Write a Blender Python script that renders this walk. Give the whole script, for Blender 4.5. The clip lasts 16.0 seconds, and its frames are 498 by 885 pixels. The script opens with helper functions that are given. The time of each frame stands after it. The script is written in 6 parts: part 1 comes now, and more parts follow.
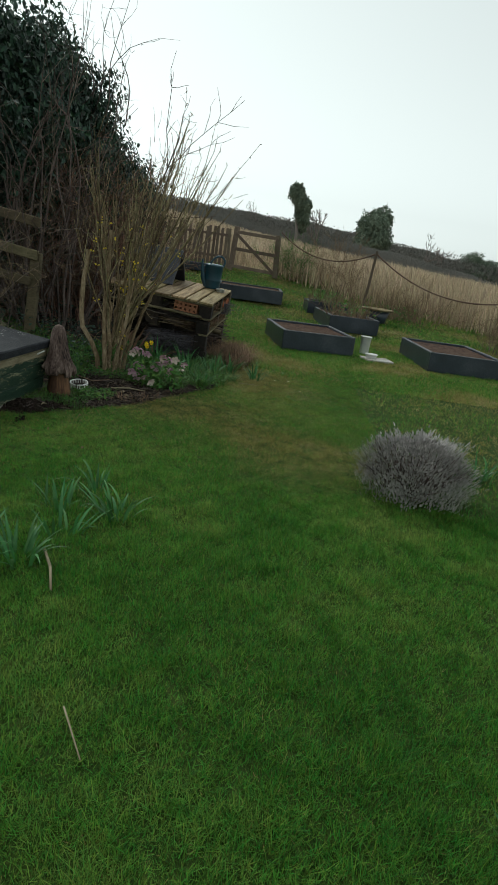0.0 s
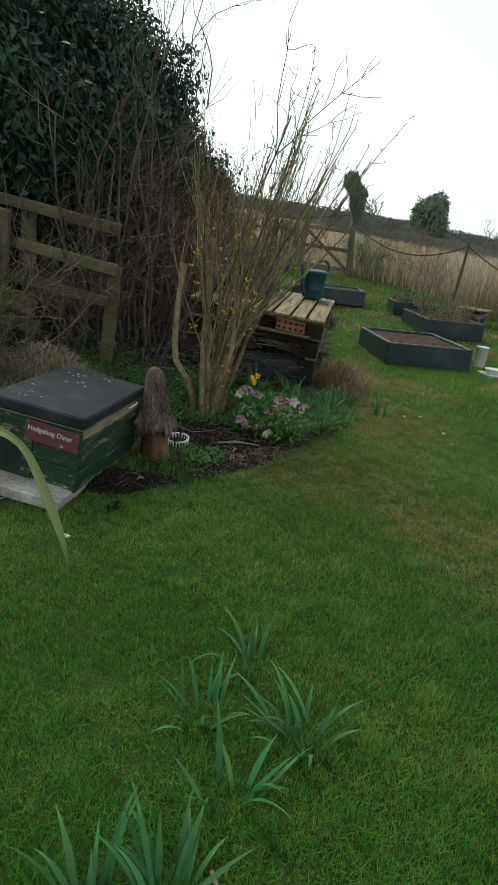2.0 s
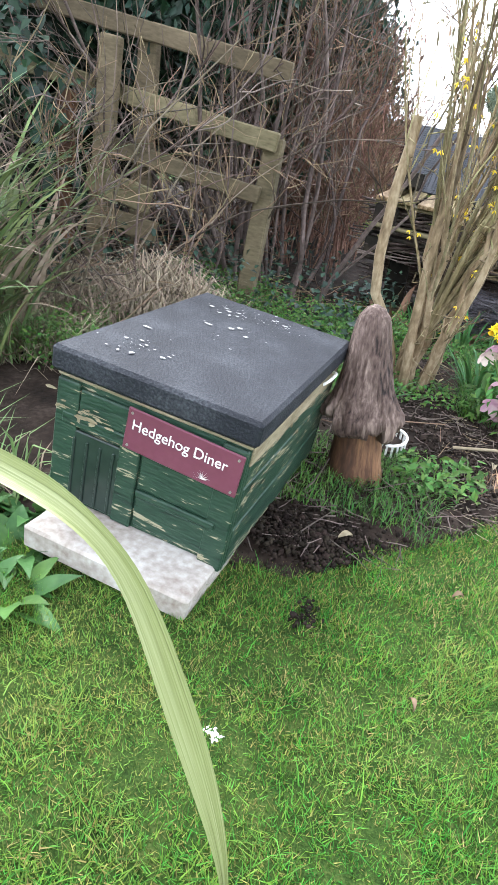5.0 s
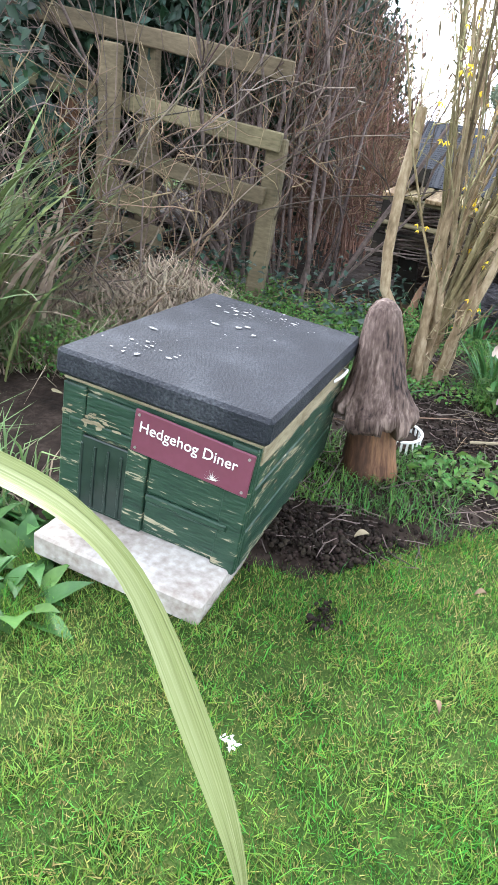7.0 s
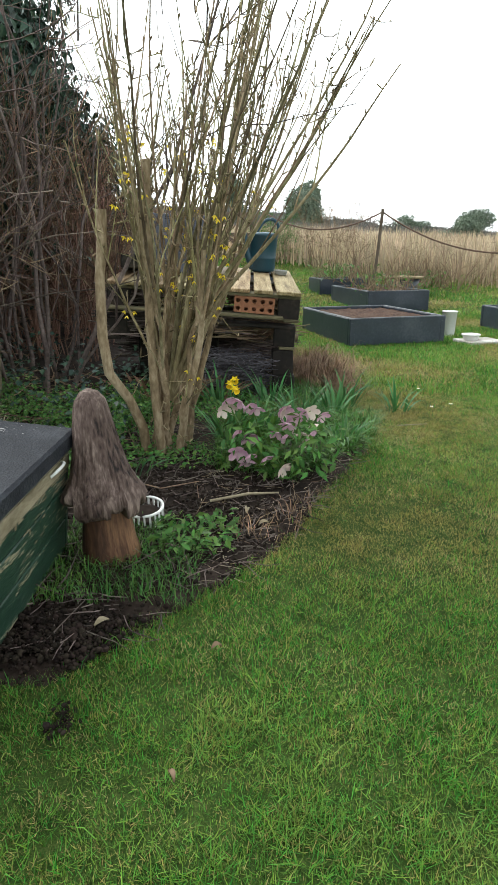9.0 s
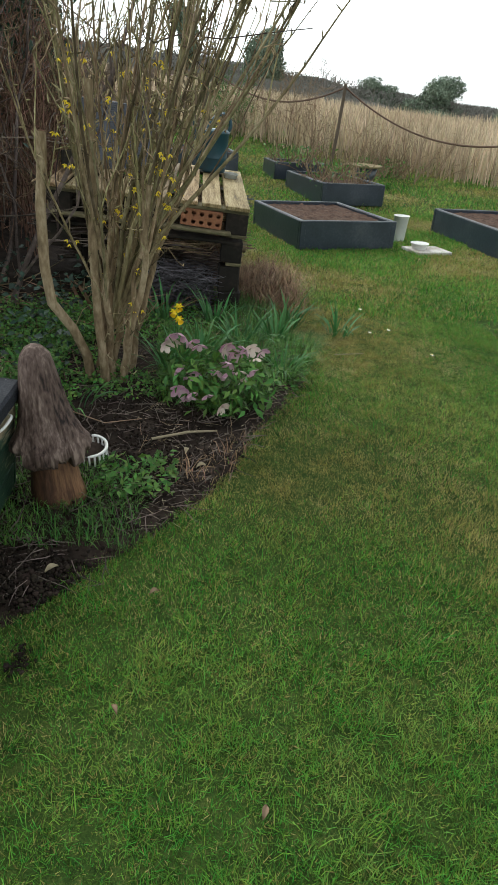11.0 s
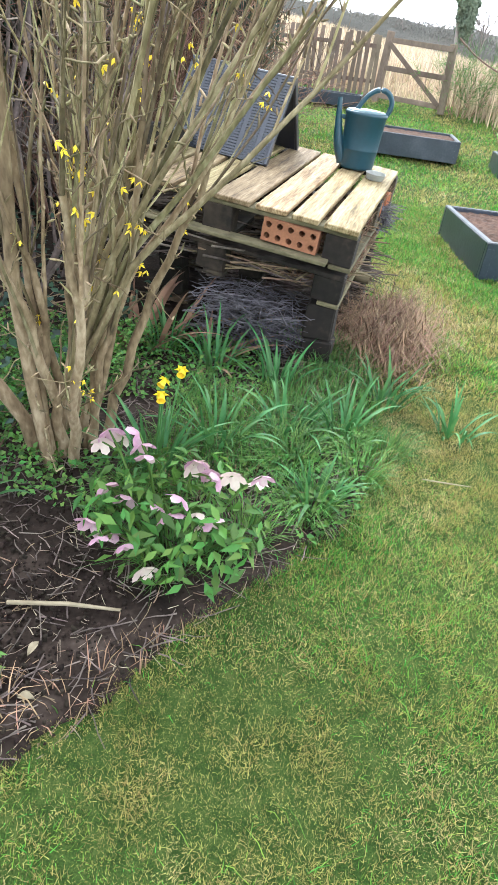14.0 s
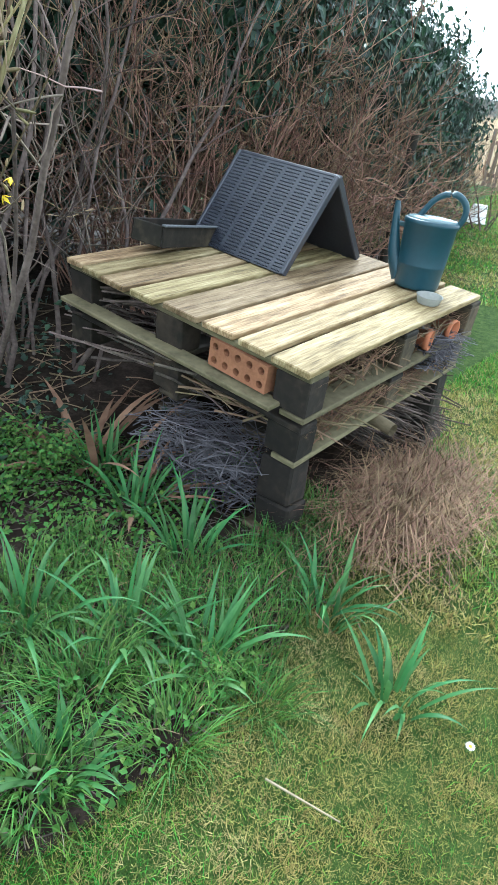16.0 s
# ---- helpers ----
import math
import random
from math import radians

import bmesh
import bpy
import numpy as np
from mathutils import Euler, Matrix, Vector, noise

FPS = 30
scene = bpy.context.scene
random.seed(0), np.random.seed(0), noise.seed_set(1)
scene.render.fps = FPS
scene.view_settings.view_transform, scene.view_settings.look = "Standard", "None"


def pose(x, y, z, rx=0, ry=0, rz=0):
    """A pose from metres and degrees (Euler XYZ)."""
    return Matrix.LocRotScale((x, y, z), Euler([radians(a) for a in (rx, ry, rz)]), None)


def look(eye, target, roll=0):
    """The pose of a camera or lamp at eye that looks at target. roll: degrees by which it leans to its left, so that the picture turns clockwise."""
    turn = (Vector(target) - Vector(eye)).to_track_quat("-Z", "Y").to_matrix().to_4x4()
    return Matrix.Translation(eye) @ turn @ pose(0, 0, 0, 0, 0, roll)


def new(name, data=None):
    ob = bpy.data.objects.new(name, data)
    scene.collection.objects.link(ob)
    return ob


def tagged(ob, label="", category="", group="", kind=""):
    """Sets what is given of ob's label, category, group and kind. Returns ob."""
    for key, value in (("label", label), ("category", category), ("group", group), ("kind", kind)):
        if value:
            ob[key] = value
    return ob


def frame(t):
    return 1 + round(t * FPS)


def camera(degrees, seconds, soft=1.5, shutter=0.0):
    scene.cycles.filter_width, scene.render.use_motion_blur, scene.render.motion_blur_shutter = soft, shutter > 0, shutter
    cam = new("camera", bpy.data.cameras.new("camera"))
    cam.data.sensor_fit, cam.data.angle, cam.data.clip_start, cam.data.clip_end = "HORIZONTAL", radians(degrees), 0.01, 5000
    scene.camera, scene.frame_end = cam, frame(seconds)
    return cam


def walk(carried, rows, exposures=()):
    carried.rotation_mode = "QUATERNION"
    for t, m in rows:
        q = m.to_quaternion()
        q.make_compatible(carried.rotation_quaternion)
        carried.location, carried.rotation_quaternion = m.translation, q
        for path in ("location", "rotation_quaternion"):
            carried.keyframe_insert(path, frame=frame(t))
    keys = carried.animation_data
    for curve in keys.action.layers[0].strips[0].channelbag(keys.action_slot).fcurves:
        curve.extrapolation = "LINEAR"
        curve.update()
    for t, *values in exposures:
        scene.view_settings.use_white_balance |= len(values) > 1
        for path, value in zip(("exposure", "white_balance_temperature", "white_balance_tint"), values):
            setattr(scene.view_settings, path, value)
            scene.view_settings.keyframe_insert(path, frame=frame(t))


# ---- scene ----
cam = camera(44.7, 16.0)
PATH = [
    (0, (0.629, -0.055, 1.25), (0.575, 1.855, 0.659), 8.2),
    (0.5, (0.44, 0.261, 1.217), (0.3, 2.172, 0.644), 7.0),
    (1, (0.299, 0.467, 1.27), (0.141, 2.365, 0.66), 8.8),
    (1.5, (0.109, 0.799, 1.251), (-0.101, 2.716, 0.719), 5.1),
    (2, (-0.101, 1.153, 1.288), (-0.307, 3.039, 0.656), 6.4),
    (2.5, (-0.27, 1.522, 1.313), (-0.571, 3.403, 0.703), 9.4),
    (3, (-0.489, 1.849, 1.296), (-0.875, 3.695, 0.631), 6.4),
    (3.5, (-0.663, 2.115, 1.298), (-0.989, 3.958, 0.594), 7.5),
    (4, (-0.761, 2.424, 1.169), (-1.202, 4.208, 0.378), 7.2),
    (4.5, (-0.863, 2.625, 0.964), (-1.226, 4.392, 0.1), 9.0),
    (4.7, (-0.895, 2.649, 0.918), (-1.308, 4.407, 0.058), 9.3),
    (6.8, (-0.908, 2.686, 0.857), (-1.431, 4.416, 0.001), 6.2),
    (7, (-0.895, 2.687, 0.87), (-1.398, 4.428, 0.024), 5.7),
    (7.5, (-0.846, 2.69, 0.9), (-1.252, 4.5, 0.153), 5.0),
    (8, (-0.798, 2.687, 0.916), (-1.089, 4.542, 0.228), 3.0),
    (8.5, (-0.732, 2.672, 0.955), (-0.852, 4.57, 0.335), 1.3),
    (9, (-0.647, 2.674, 0.938), (-0.561, 4.578, 0.333), -0.2),
    (9.2, (-0.619, 2.669, 0.938), (-0.464, 4.57, 0.334), -0.6),
    (11.3, (-0.63, 2.632, 1.285), (-0.374, 4.35, 0.293), 4.6),
    (11.5, (-0.624, 2.651, 1.309), (-0.565, 4.386, 0.315), 0.6),
    (12, (-0.555, 2.831, 1.292), (-0.533, 4.594, 0.347), 2.6),
    (12.5, (-0.382, 3.089, 1.238), (-0.594, 4.77, 0.176), -0.6),
    (13, (-0.242, 3.361, 1.165), (-0.376, 4.993, 0.017), 9.0),
    (13.5, (-0.093, 3.639, 1.22), (-0.24, 5.291, 0.103), 9.4),
    (14, (0.023, 3.884, 1.244), (-0.302, 5.54, 0.171), 7.7),
    (14.5, (0.209, 4.155, 1.298), (-0.247, 5.794, 0.247), 6.8),
    (15, (0.291, 4.501, 1.279), (-0.213, 6.156, 0.276), 10.2),
    (15.5, (0.449, 4.765, 1.285), (-0.361, 6.339, 0.354), 5.8),
    (16, (0.664, 5.002, 1.294), (-0.328, 6.481, 0.383), 7.7),
]
EXPOSURES = [(0.0, 0.0, 6250, -3), (0.6, -0.1, 6250, -3), (2.0, 0.33, 6150, -7), (2.5, 0.68, 6150, -4), (3.0, 1.3, 6150, 1), (3.5, 1.57, 6200, 4), (4.5, 2.38, 5950, 9), (7.0, 2.62, 5800, 10), (8.0, 2.38, 5800, 10), (8.5, 2.4, 5950, 8), (9.0, 1.38, 6250, 3), (11.5, 0.92, 6300, 2), (12.0, 1.83, 6350, 6), (12.5, 2.18, 6350, 9), (13.0, 2.5, 6250, 11), (13.5, 2.55, 6050, 8), (14.0, 2.5, 5850, 7), (14.5, 2.48, 5700, 9), (15.0, 2.26, 5600, 6), (16.0, 2.24, 5450, 0)]
walk(cam, [(t, look(eye, target, roll)) for t, eye, target, roll in PATH], EXPOSURES)

# ---- light: bright overcast day ----
SUN_EL, SUN_AZ = 48.0, -40.0          # degrees; azimuth from +y towards +x
world = bpy.data.worlds.new("overcast_sky")
scene.world = world
world.use_nodes = True
wn, wl = world.node_tree.nodes, world.node_tree.links
sky = wn.new("ShaderNodeTexSky")
sky.sky_type, sky.sun_disc = "NISHITA", False
sky.sun_elevation, sky.sun_rotation = radians(SUN_EL), radians(SUN_AZ)
sky.air_density, sky.dust_density, sky.ozone_density = 1.0, 1.2, 1.0
cloud = wn.new("ShaderNodeHueSaturation")
cloud.inputs["Saturation"].default_value = 0.05
wl.new(sky.outputs["Color"], cloud.inputs["Color"])
deck_mix = wn.new("ShaderNodeMix")
deck_mix.data_type = "RGBA"
deck_mix.inputs["Factor"].default_value = 0.3
deck_mix.inputs[7].default_value = (5.0, 5.1, 5.3, 1)          # even cloud over the clear sky
wl.new(cloud.outputs["Color"], deck_mix.inputs[6])
wl.new(deck_mix.outputs[2], wn["Background"].inputs["Color"])
wn["Background"].inputs["Strength"].default_value = 0.15
sun = new("sun", bpy.data.lights.new("sun", "SUN"))
sun.data.energy, sun.data.angle, sun.data.color = 1.1, radians(14), (1.0, 0.96, 0.9)
sd = Vector((math.sin(radians(SUN_AZ)) * math.cos(radians(SUN_EL)), math.cos(radians(SUN_AZ)) * math.cos(radians(SUN_EL)), math.sin(radians(SUN_EL))))
sun.matrix_world = look(sd * 30, (0, 0, 0))

# ---- materials ----
def mat(name, colors, scale=8.0, rough=0.8, bump=0.3, fine=60.0, vary="", amount=0.3, metal=0.0, stretch=(1, 1, 1), transmit=0.0, coords="Object", spec=0.3, contrast=0.35):
    """Colours blended by coarse and fine noise; vary: object or island brightness changes."""
    m = bpy.data.materials.new(name)
    m.use_nodes = True
    n, l = m.node_tree.nodes, m.node_tree.links
    b = n["Principled BSDF"]
    tc, mp = n.new("ShaderNodeTexCoord"), n.new("ShaderNodeMapping")
    mp.inputs["Scale"].default_value = stretch
    l.new(tc.outputs[coords], mp.inputs["Vector"])
    n1, n2 = n.new("ShaderNodeTexNoise"), n.new("ShaderNodeTexNoise")
    n1.inputs["Scale"].default_value, n1.inputs["Detail"].default_value = scale, 5
    n2.inputs["Scale"].default_value, n2.inputs["Detail"].default_value = fine, 3
    for k in (n1, n2):
        l.new(mp.outputs["Vector"], k.inputs["Vector"])
    mixn = n.new("ShaderNodeMix")
    mixn.inputs["Factor"].default_value = contrast
    l.new(n1.outputs["Fac"], mixn.inputs["A"])
    l.new(n2.outputs["Fac"], mixn.inputs["B"])
    ramp = n.new("ShaderNodeValToRGB")
    l.new(mixn.outputs["Result"], ramp.inputs["Fac"])
    e = ramp.color_ramp.elements
    while len(e) < len(colors):
        e.new(0.5)
    for i, c in enumerate(colors):
        e[i].position = 0.3 + 0.4 * i / max(1, len(colors) - 1)
        e[i].color = (*c, 1)
    out = ramp.outputs["Color"]
    if vary:
        if vary == "object":
            src = n.new("ShaderNodeObjectInfo").outputs["Random"]
        else:
            src = n.new("ShaderNodeNewGeometry").outputs["Random Per Island"]
        mr = n.new("ShaderNodeMapRange")
        mr.inputs["To Min"].default_value, mr.inputs["To Max"].default_value = 1 - amount, 1 + amount
        l.new(src, mr.inputs["Value"])
        hs = n.new("ShaderNodeHueSaturation")
        l.new(out, hs.inputs["Color"])
        l.new(mr.outputs["Result"], hs.inputs["Value"])
        mh = n.new("ShaderNodeMapRange")
        mh.inputs["To Min"].default_value, mh.inputs["To Max"].default_value = 0.5 - amount * 0.06, 0.5 + amount * 0.06
        wv = n.new("ShaderNodeMath")
        wv.operation = "FRACT"
        ml = n.new("ShaderNodeMath")
        ml.operation, ml.inputs[1].default_value = "MULTIPLY", 7.31
        l.new(src, ml.inputs[0])
        l.new(ml.outputs[0], wv.inputs[0])
        l.new(wv.outputs[0], mh.inputs["Value"])
        l.new(mh.outputs["Result"], hs.inputs["Hue"])
        out = hs.outputs["Color"]
    l.new(out, b.inputs["Base Color"])
    b.inputs["Roughness"].default_value, b.inputs["Metallic"].default_value = rough, metal
    b.inputs["Specular IOR Level"].default_value = spec
    if bump:
        bp = n.new("ShaderNodeBump")
        bp.inputs["Strength"].default_value, bp.inputs["Distance"].default_value = bump, 0.01
        l.new(mixn.outputs["Result"], bp.inputs["Height"])
        l.new(bp.outputs["Normal"], b.inputs["Normal"])
    if transmit:
        t = n.new("ShaderNodeBsdfTranslucent")
        l.new(out, t.inputs["Color"])
        mx = n.new("ShaderNodeMixShader")
        mx.inputs["Fac"].default_value = transmit
        l.new(b.outputs["BSDF"], mx.inputs[1])
        l.new(t.outputs["BSDF"], mx.inputs[2])
        l.new(mx.outputs["Shader"], n["Material Output"].inputs["Surface"])
    return m


M_TURF = mat("turf", [(0.009, 0.019, 0.004), (0.032, 0.062, 0.012), (0.10, 0.12, 0.034)], 22, 0.95, 1.0, 260, spec=0.1, contrast=0.55)
M_GRASS = mat("grass_blade", [(0.042, 0.152, 0.017), (0.104, 0.258, 0.035), (0.25, 0.335, 0.08)], 1.1, 0.5, 0, 9, "island", 0.68, transmit=0.42, spec=0.2)
M_MOSS = mat("yellowing_moss_grass", [(0.16, 0.165, 0.035), (0.31, 0.27, 0.085), (0.44, 0.36, 0.18)], 2.5, 0.6, 0, 12, "island", 0.5, transmit=0.28)
M_SOIL = mat("dark_soil", [(0.009, 0.0065, 0.005), (0.026, 0.018, 0.014), (0.062, 0.046, 0.037)], 9, 0.95, 1.0, 60, spec=0.15)
M_CLOD = mat("soil_clod", [(0.009, 0.0065, 0.005), (0.036, 0.026, 0.020)], 30, 0.95, 0.8, 120, "island", 0.5, spec=0.15)
M_REED = mat("dry_reed", [(0.32, 0.25, 0.16), (0.52, 0.42, 0.29), (0.60, 0.50, 0.37)], 0.4, 0.8, 0, 3, "island", 0.35, transmit=0.15)
M_FIELD = mat("field_ground", [(0.12, 0.09, 0.04), (0.22, 0.16, 0.08)], 0.5, 0.95, 0.3, 8)
M_STRAW = mat("straw", [(0.11, 0.062, 0.038), (0.33, 0.215, 0.13)], 3, 0.85, 0, 20, "island", 0.5)
M_BARK = mat("forsythia_bark", [(0.065, 0.048, 0.025), (0.21, 0.165, 0.09), (0.42, 0.355, 0.225)], 9, 0.85, 0.8, 70, "island", 0.55, stretch=(1, 1, 0.4), contrast=0.45)
M_TWIG = mat("grey_brown_twig", [(0.035, 0.028, 0.024), (0.115, 0.09, 0.078), (0.235, 0.19, 0.165)], 5, 0.9, 0.3, 50, "island", 0.45)
M_TWIG_RED = mat("reddish_twig", [(0.055, 0.041, 0.034), (0.215, 0.16, 0.132)], 5, 0.9, 0.2, 50, "island", 0.6)
M_DEAD = mat("dead_stalk", [(0.13, 0.09, 0.055), (0.30, 0.22, 0.14)], 4, 0.9, 0.2, 40, "island", 0.4)
M_BROWN = mat("warm_brown_twig", [(0.085, 0.05, 0.033), (0.30, 0.19, 0.125)], 4, 0.9, 0.2, 40, "island", 0.6)
M_IVY = mat("ivy_leaf", [(0.007, 0.021, 0.014), (0.019, 0.047, 0.027), (0.042, 0.08, 0.043)], 1.5, 0.42, 0, 12, "island", 0.6, transmit=0.1, spec=0.35)
# near-black green: the shade deep in the ivy is put into this colour
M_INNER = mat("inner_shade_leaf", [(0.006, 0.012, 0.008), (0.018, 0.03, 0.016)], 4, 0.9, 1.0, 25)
M_WEED = mat("weed_leaf", [(0.042, 0.12, 0.02), (0.115, 0.23, 0.045)], 3, 0.5, 0, 20, "island", 0.5, transmit=0.25)
M_DAFF = mat("daffodil_leaf", [(0.034, 0.125, 0.035), (0.10, 0.24, 0.075)], 4, 0.5, 0, 30, "object", 0.3, transmit=0.2)
M_FOX = mat("foxglove_leaf", [(0.035, 0.10, 0.025), (0.085, 0.18, 0.045)], 14, 0.5, 0.5, 60, "object", 0.3, transmit=0.15)
M_FLAX = mat("flax_leaf", [(0.075, 0.125, 0.04), (0.20, 0.25, 0.095)], 3, 0.45, 0.2, 30, "object", 0.45, stretch=(1, 1, 1), transmit=0.15)
M_FLAX_PALE = mat("pale_flax_leaf", [(0.05, 0.055, 0.02), (0.21, 0.24, 0.09), (0.30, 0.33, 0.15), (0.42, 0.43, 0.26)], 1.0, 0.4, 0.3, 3, transmit=0.12, coords="UV", stretch=(7, 1.2, 1), contrast=0.5)
M_YELLOW = mat("yellow_petal", [(0.75, 0.55, 0.02), (0.85, 0.70, 0.05)], 20, 0.5, 0, 60, "island", 0.2, transmit=0.3)
M_PINK = mat("hellebore_petal", [(0.42, 0.19, 0.30), (0.62, 0.38, 0.47), (0.72, 0.60, 0.56)], 14, 0.5, 0, 60, "island", 0.3, transmit=0.25)
M_CREAM = mat("cream_petal", [(0.66, 0.50, 0.46), (0.76, 0.68, 0.58)], 14, 0.5, 0, 60, "island", 0.2, transmit=0.25)
M_PALLET = mat("weathered_pallet_board", [(0.05, 0.033, 0.015), (0.19, 0.135, 0.062), (0.33, 0.255, 0.135), (0.47, 0.39, 0.245)], 5, 0.7, 0.7, 26, "object", 0.3, stretch=(6, 0.5, 3), contrast=0.45)
# near black puts shade into the pallet wood; also colours trough and stake
M_PALLET_DARK = mat("dark_wood_and_shade", [(0.008, 0.007, 0.006), (0.022, 0.018, 0.014), (0.07, 0.053, 0.036)], 4, 0.85, 0.6, 30, "object", 0.3)
# paler block colour, for the side of the stack that catches light
M_BLOCK = mat("pallet_block", [(0.02, 0.016, 0.011), (0.08, 0.062, 0.04), (0.20, 0.155, 0.095)], 5, 0.85, 0.6, 30, "object", 0.3)
M_FENCE = mat("mossy_fence_wood", [(0.05, 0.043, 0.024), (0.13, 0.108, 0.064), (0.20, 0.165, 0.10)], 3, 0.9, 0.6, 30, "object", 0.25, stretch=(1, 1, 3))
M_GATE = mat("weathered_gate_wood", [(0.10, 0.075, 0.055), (0.22, 0.17, 0.13)], 3, 0.9, 0.5, 30, "object", 0.25, stretch=(2, 2, 0.6))
M_BRICK = mat("orange_clay", [(0.20, 0.085, 0.045), (0.36, 0.165, 0.09)], 9, 0.9, 0.6, 90)
M_TERRA = mat("terracotta", [(0.42, 0.14, 0.07), (0.52, 0.21, 0.11)], 9, 0.85, 0.2, 60)
M_BED = mat("slate_blue_board", [(0.011, 0.016, 0.027), (0.022, 0.031, 0.047), (0.055, 0.065, 0.082)], 4, 0.3, 0.3, 40, spec=0.6)
M_BED_TOP = mat("grey_board_edge", [(0.05, 0.058, 0.068), (0.14, 0.15, 0.16)], 6, 0.6, 0.3, 40)
M_COMPOST = mat("brown_compost", [(0.03, 0.018, 0.013), (0.075, 0.045, 0.033), (0.12, 0.075, 0.055)], 14, 0.95, 1.0, 70, spec=0.15)
M_ROOFING = mat("black_roofing_felt", [(0.011, 0.012, 0.017), (0.019, 0.021, 0.028), (0.06, 0.064, 0.074)], 9, 0.62, 0.8, 170, spec=0.22, contrast=0.5)
M_GREENPAINT = mat("dark_green_paint", [(0.006, 0.017, 0.011), (0.011, 0.032, 0.02), (0.015, 0.042, 0.025), (0.02, 0.05, 0.03), (0.03, 0.06, 0.038), (0.30, 0.27, 0.18)], 4.5, 0.5, 0.6, 26, spec=0.4, stretch=(1.2, 1.2, 7), contrast=0.45)
peel = next(n for n in M_GREENPAINT.node_tree.nodes if n.type == "VALTORGB").color_ramp.elements
for k, at in enumerate((0.30, 0.40, 0.46, 0.52, 0.575, 0.60)):
    peel[k].position = at
M_RAWWOOD = mat("bare_worn_wood", [(0.14, 0.11, 0.065), (0.36, 0.31, 0.21)], 8, 0.85, 0.4, 50, stretch=(1, 1, 4))
M_DARKPANEL = mat("dark_flap", [(0.012, 0.022, 0.018), (0.035, 0.055, 0.045)], 5, 0.3, 0.2, 40, spec=0.5)
M_SIGN = mat("maroon_sign", [(0.13, 0.035, 0.058), (0.165, 0.05, 0.08)], 12, 0.4, 0.05, 80, spec=0.4)
M_WHITE = mat("white_plastic", [(0.70, 0.70, 0.68), (0.82, 0.82, 0.80)], 8, 0.45, 0.05, 60)
M_CONCRETE = mat("concrete_slab", [(0.18, 0.14, 0.11), (0.40, 0.37, 0.34), (0.66, 0.65, 0.63)], 4, 0.9, 0.5, 60)
M_MUSH_CAP = mat("weathered_carved_wood", [(0.014, 0.009, 0.008), (0.07, 0.044, 0.036), (0.11, 0.076, 0.064), (0.25, 0.185, 0.155)], 9, 0.75, 0.9, 62, stretch=(2.0, 2.0, 0.5), contrast=0.45)
cracks = next(n for n in M_MUSH_CAP.node_tree.nodes if n.type == "VALTORGB").color_ramp.elements
for k, at in enumerate((0.37, 0.45, 0.53, 0.66)):
    cracks[k].position = at
M_HEAP = mat("bleached_dead_grass", [(0.17, 0.13, 0.09), (0.42, 0.35, 0.26)], 4, 0.9, 0, 40, "island", 0.4)
M_DROPPING = mat("grey_dropping", [(0.22, 0.22, 0.22), (0.52, 0.52, 0.5)], 60, 0.8, 0, 200)
M_MUSH_STEM = mat("brown_carved_wood", [(0.014, 0.008, 0.006), (0.075, 0.036, 0.019), (0.24, 0.13, 0.065)], 6, 0.75, 0.6, 40, stretch=(3, 3, 0.5))
M_CAN = mat("teal_plastic", [(0.009, 0.040, 0.060), (0.014, 0.056, 0.080)], 6, 0.4, 0.05, 50, spec=0.5)
M_BLACKPLASTIC = mat("black_plastic", [(0.016, 0.018, 0.027), (0.036, 0.040, 0.056)], 6, 0.3, 0.15, 70, spec=0.7)
M_METAL = mat("dull_metal", [(0.35, 0.34, 0.32), (0.5, 0.5, 0.48)], 8, 0.45, 0.1, 60, metal=0.8)
M_ROPE = mat("brown_rope", [(0.10, 0.06, 0.045), (0.18, 0.12, 0.09)], 20, 0.9, 0.4, 90)
M_GREYTWIG = mat("dry_lavender_stalk", [(0.035, 0.033, 0.04), (0.10, 0.092, 0.105), (0.19, 0.175, 0.19)], 4, 0.85, 0, 40, "island", 0.35)
M_LAV = mat("lavender_leaf", [(0.13, 0.125, 0.11), (0.34, 0.32, 0.31), (0.52, 0.48, 0.48)], 6, 0.8, 0, 40, "island", 0.35)
# far hedge and woods: low-contrast grey brown carries the distance haze
M_HAZE = mat("haze_grey_foliage", [(0.13, 0.13, 0.12), (0.19, 0.18, 0.16)], 0.3, 0.95, 0, 2, "island", 0.2)
# leaf green lightened to paint in the haze of distance
M_FARTREE = mat("haze_pale_evergreen", [(0.11, 0.15, 0.11), (0.19, 0.23, 0.16)], 0.5, 0.8, 0, 3, "island", 0.4)
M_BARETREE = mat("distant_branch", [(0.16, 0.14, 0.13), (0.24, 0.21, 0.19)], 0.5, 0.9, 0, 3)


# ---- mesh helpers ----
rng = np.random.default_rng(7)


def mesh_from(name, verts, faces, material, smooth=False):
    me = bpy.data.meshes.new(name)
    me.from_pydata([tuple(v) for v in verts], [], faces)
    me.materials.append(material)
    if smooth:
        me.shade_smooth()
    me.update()
    return me


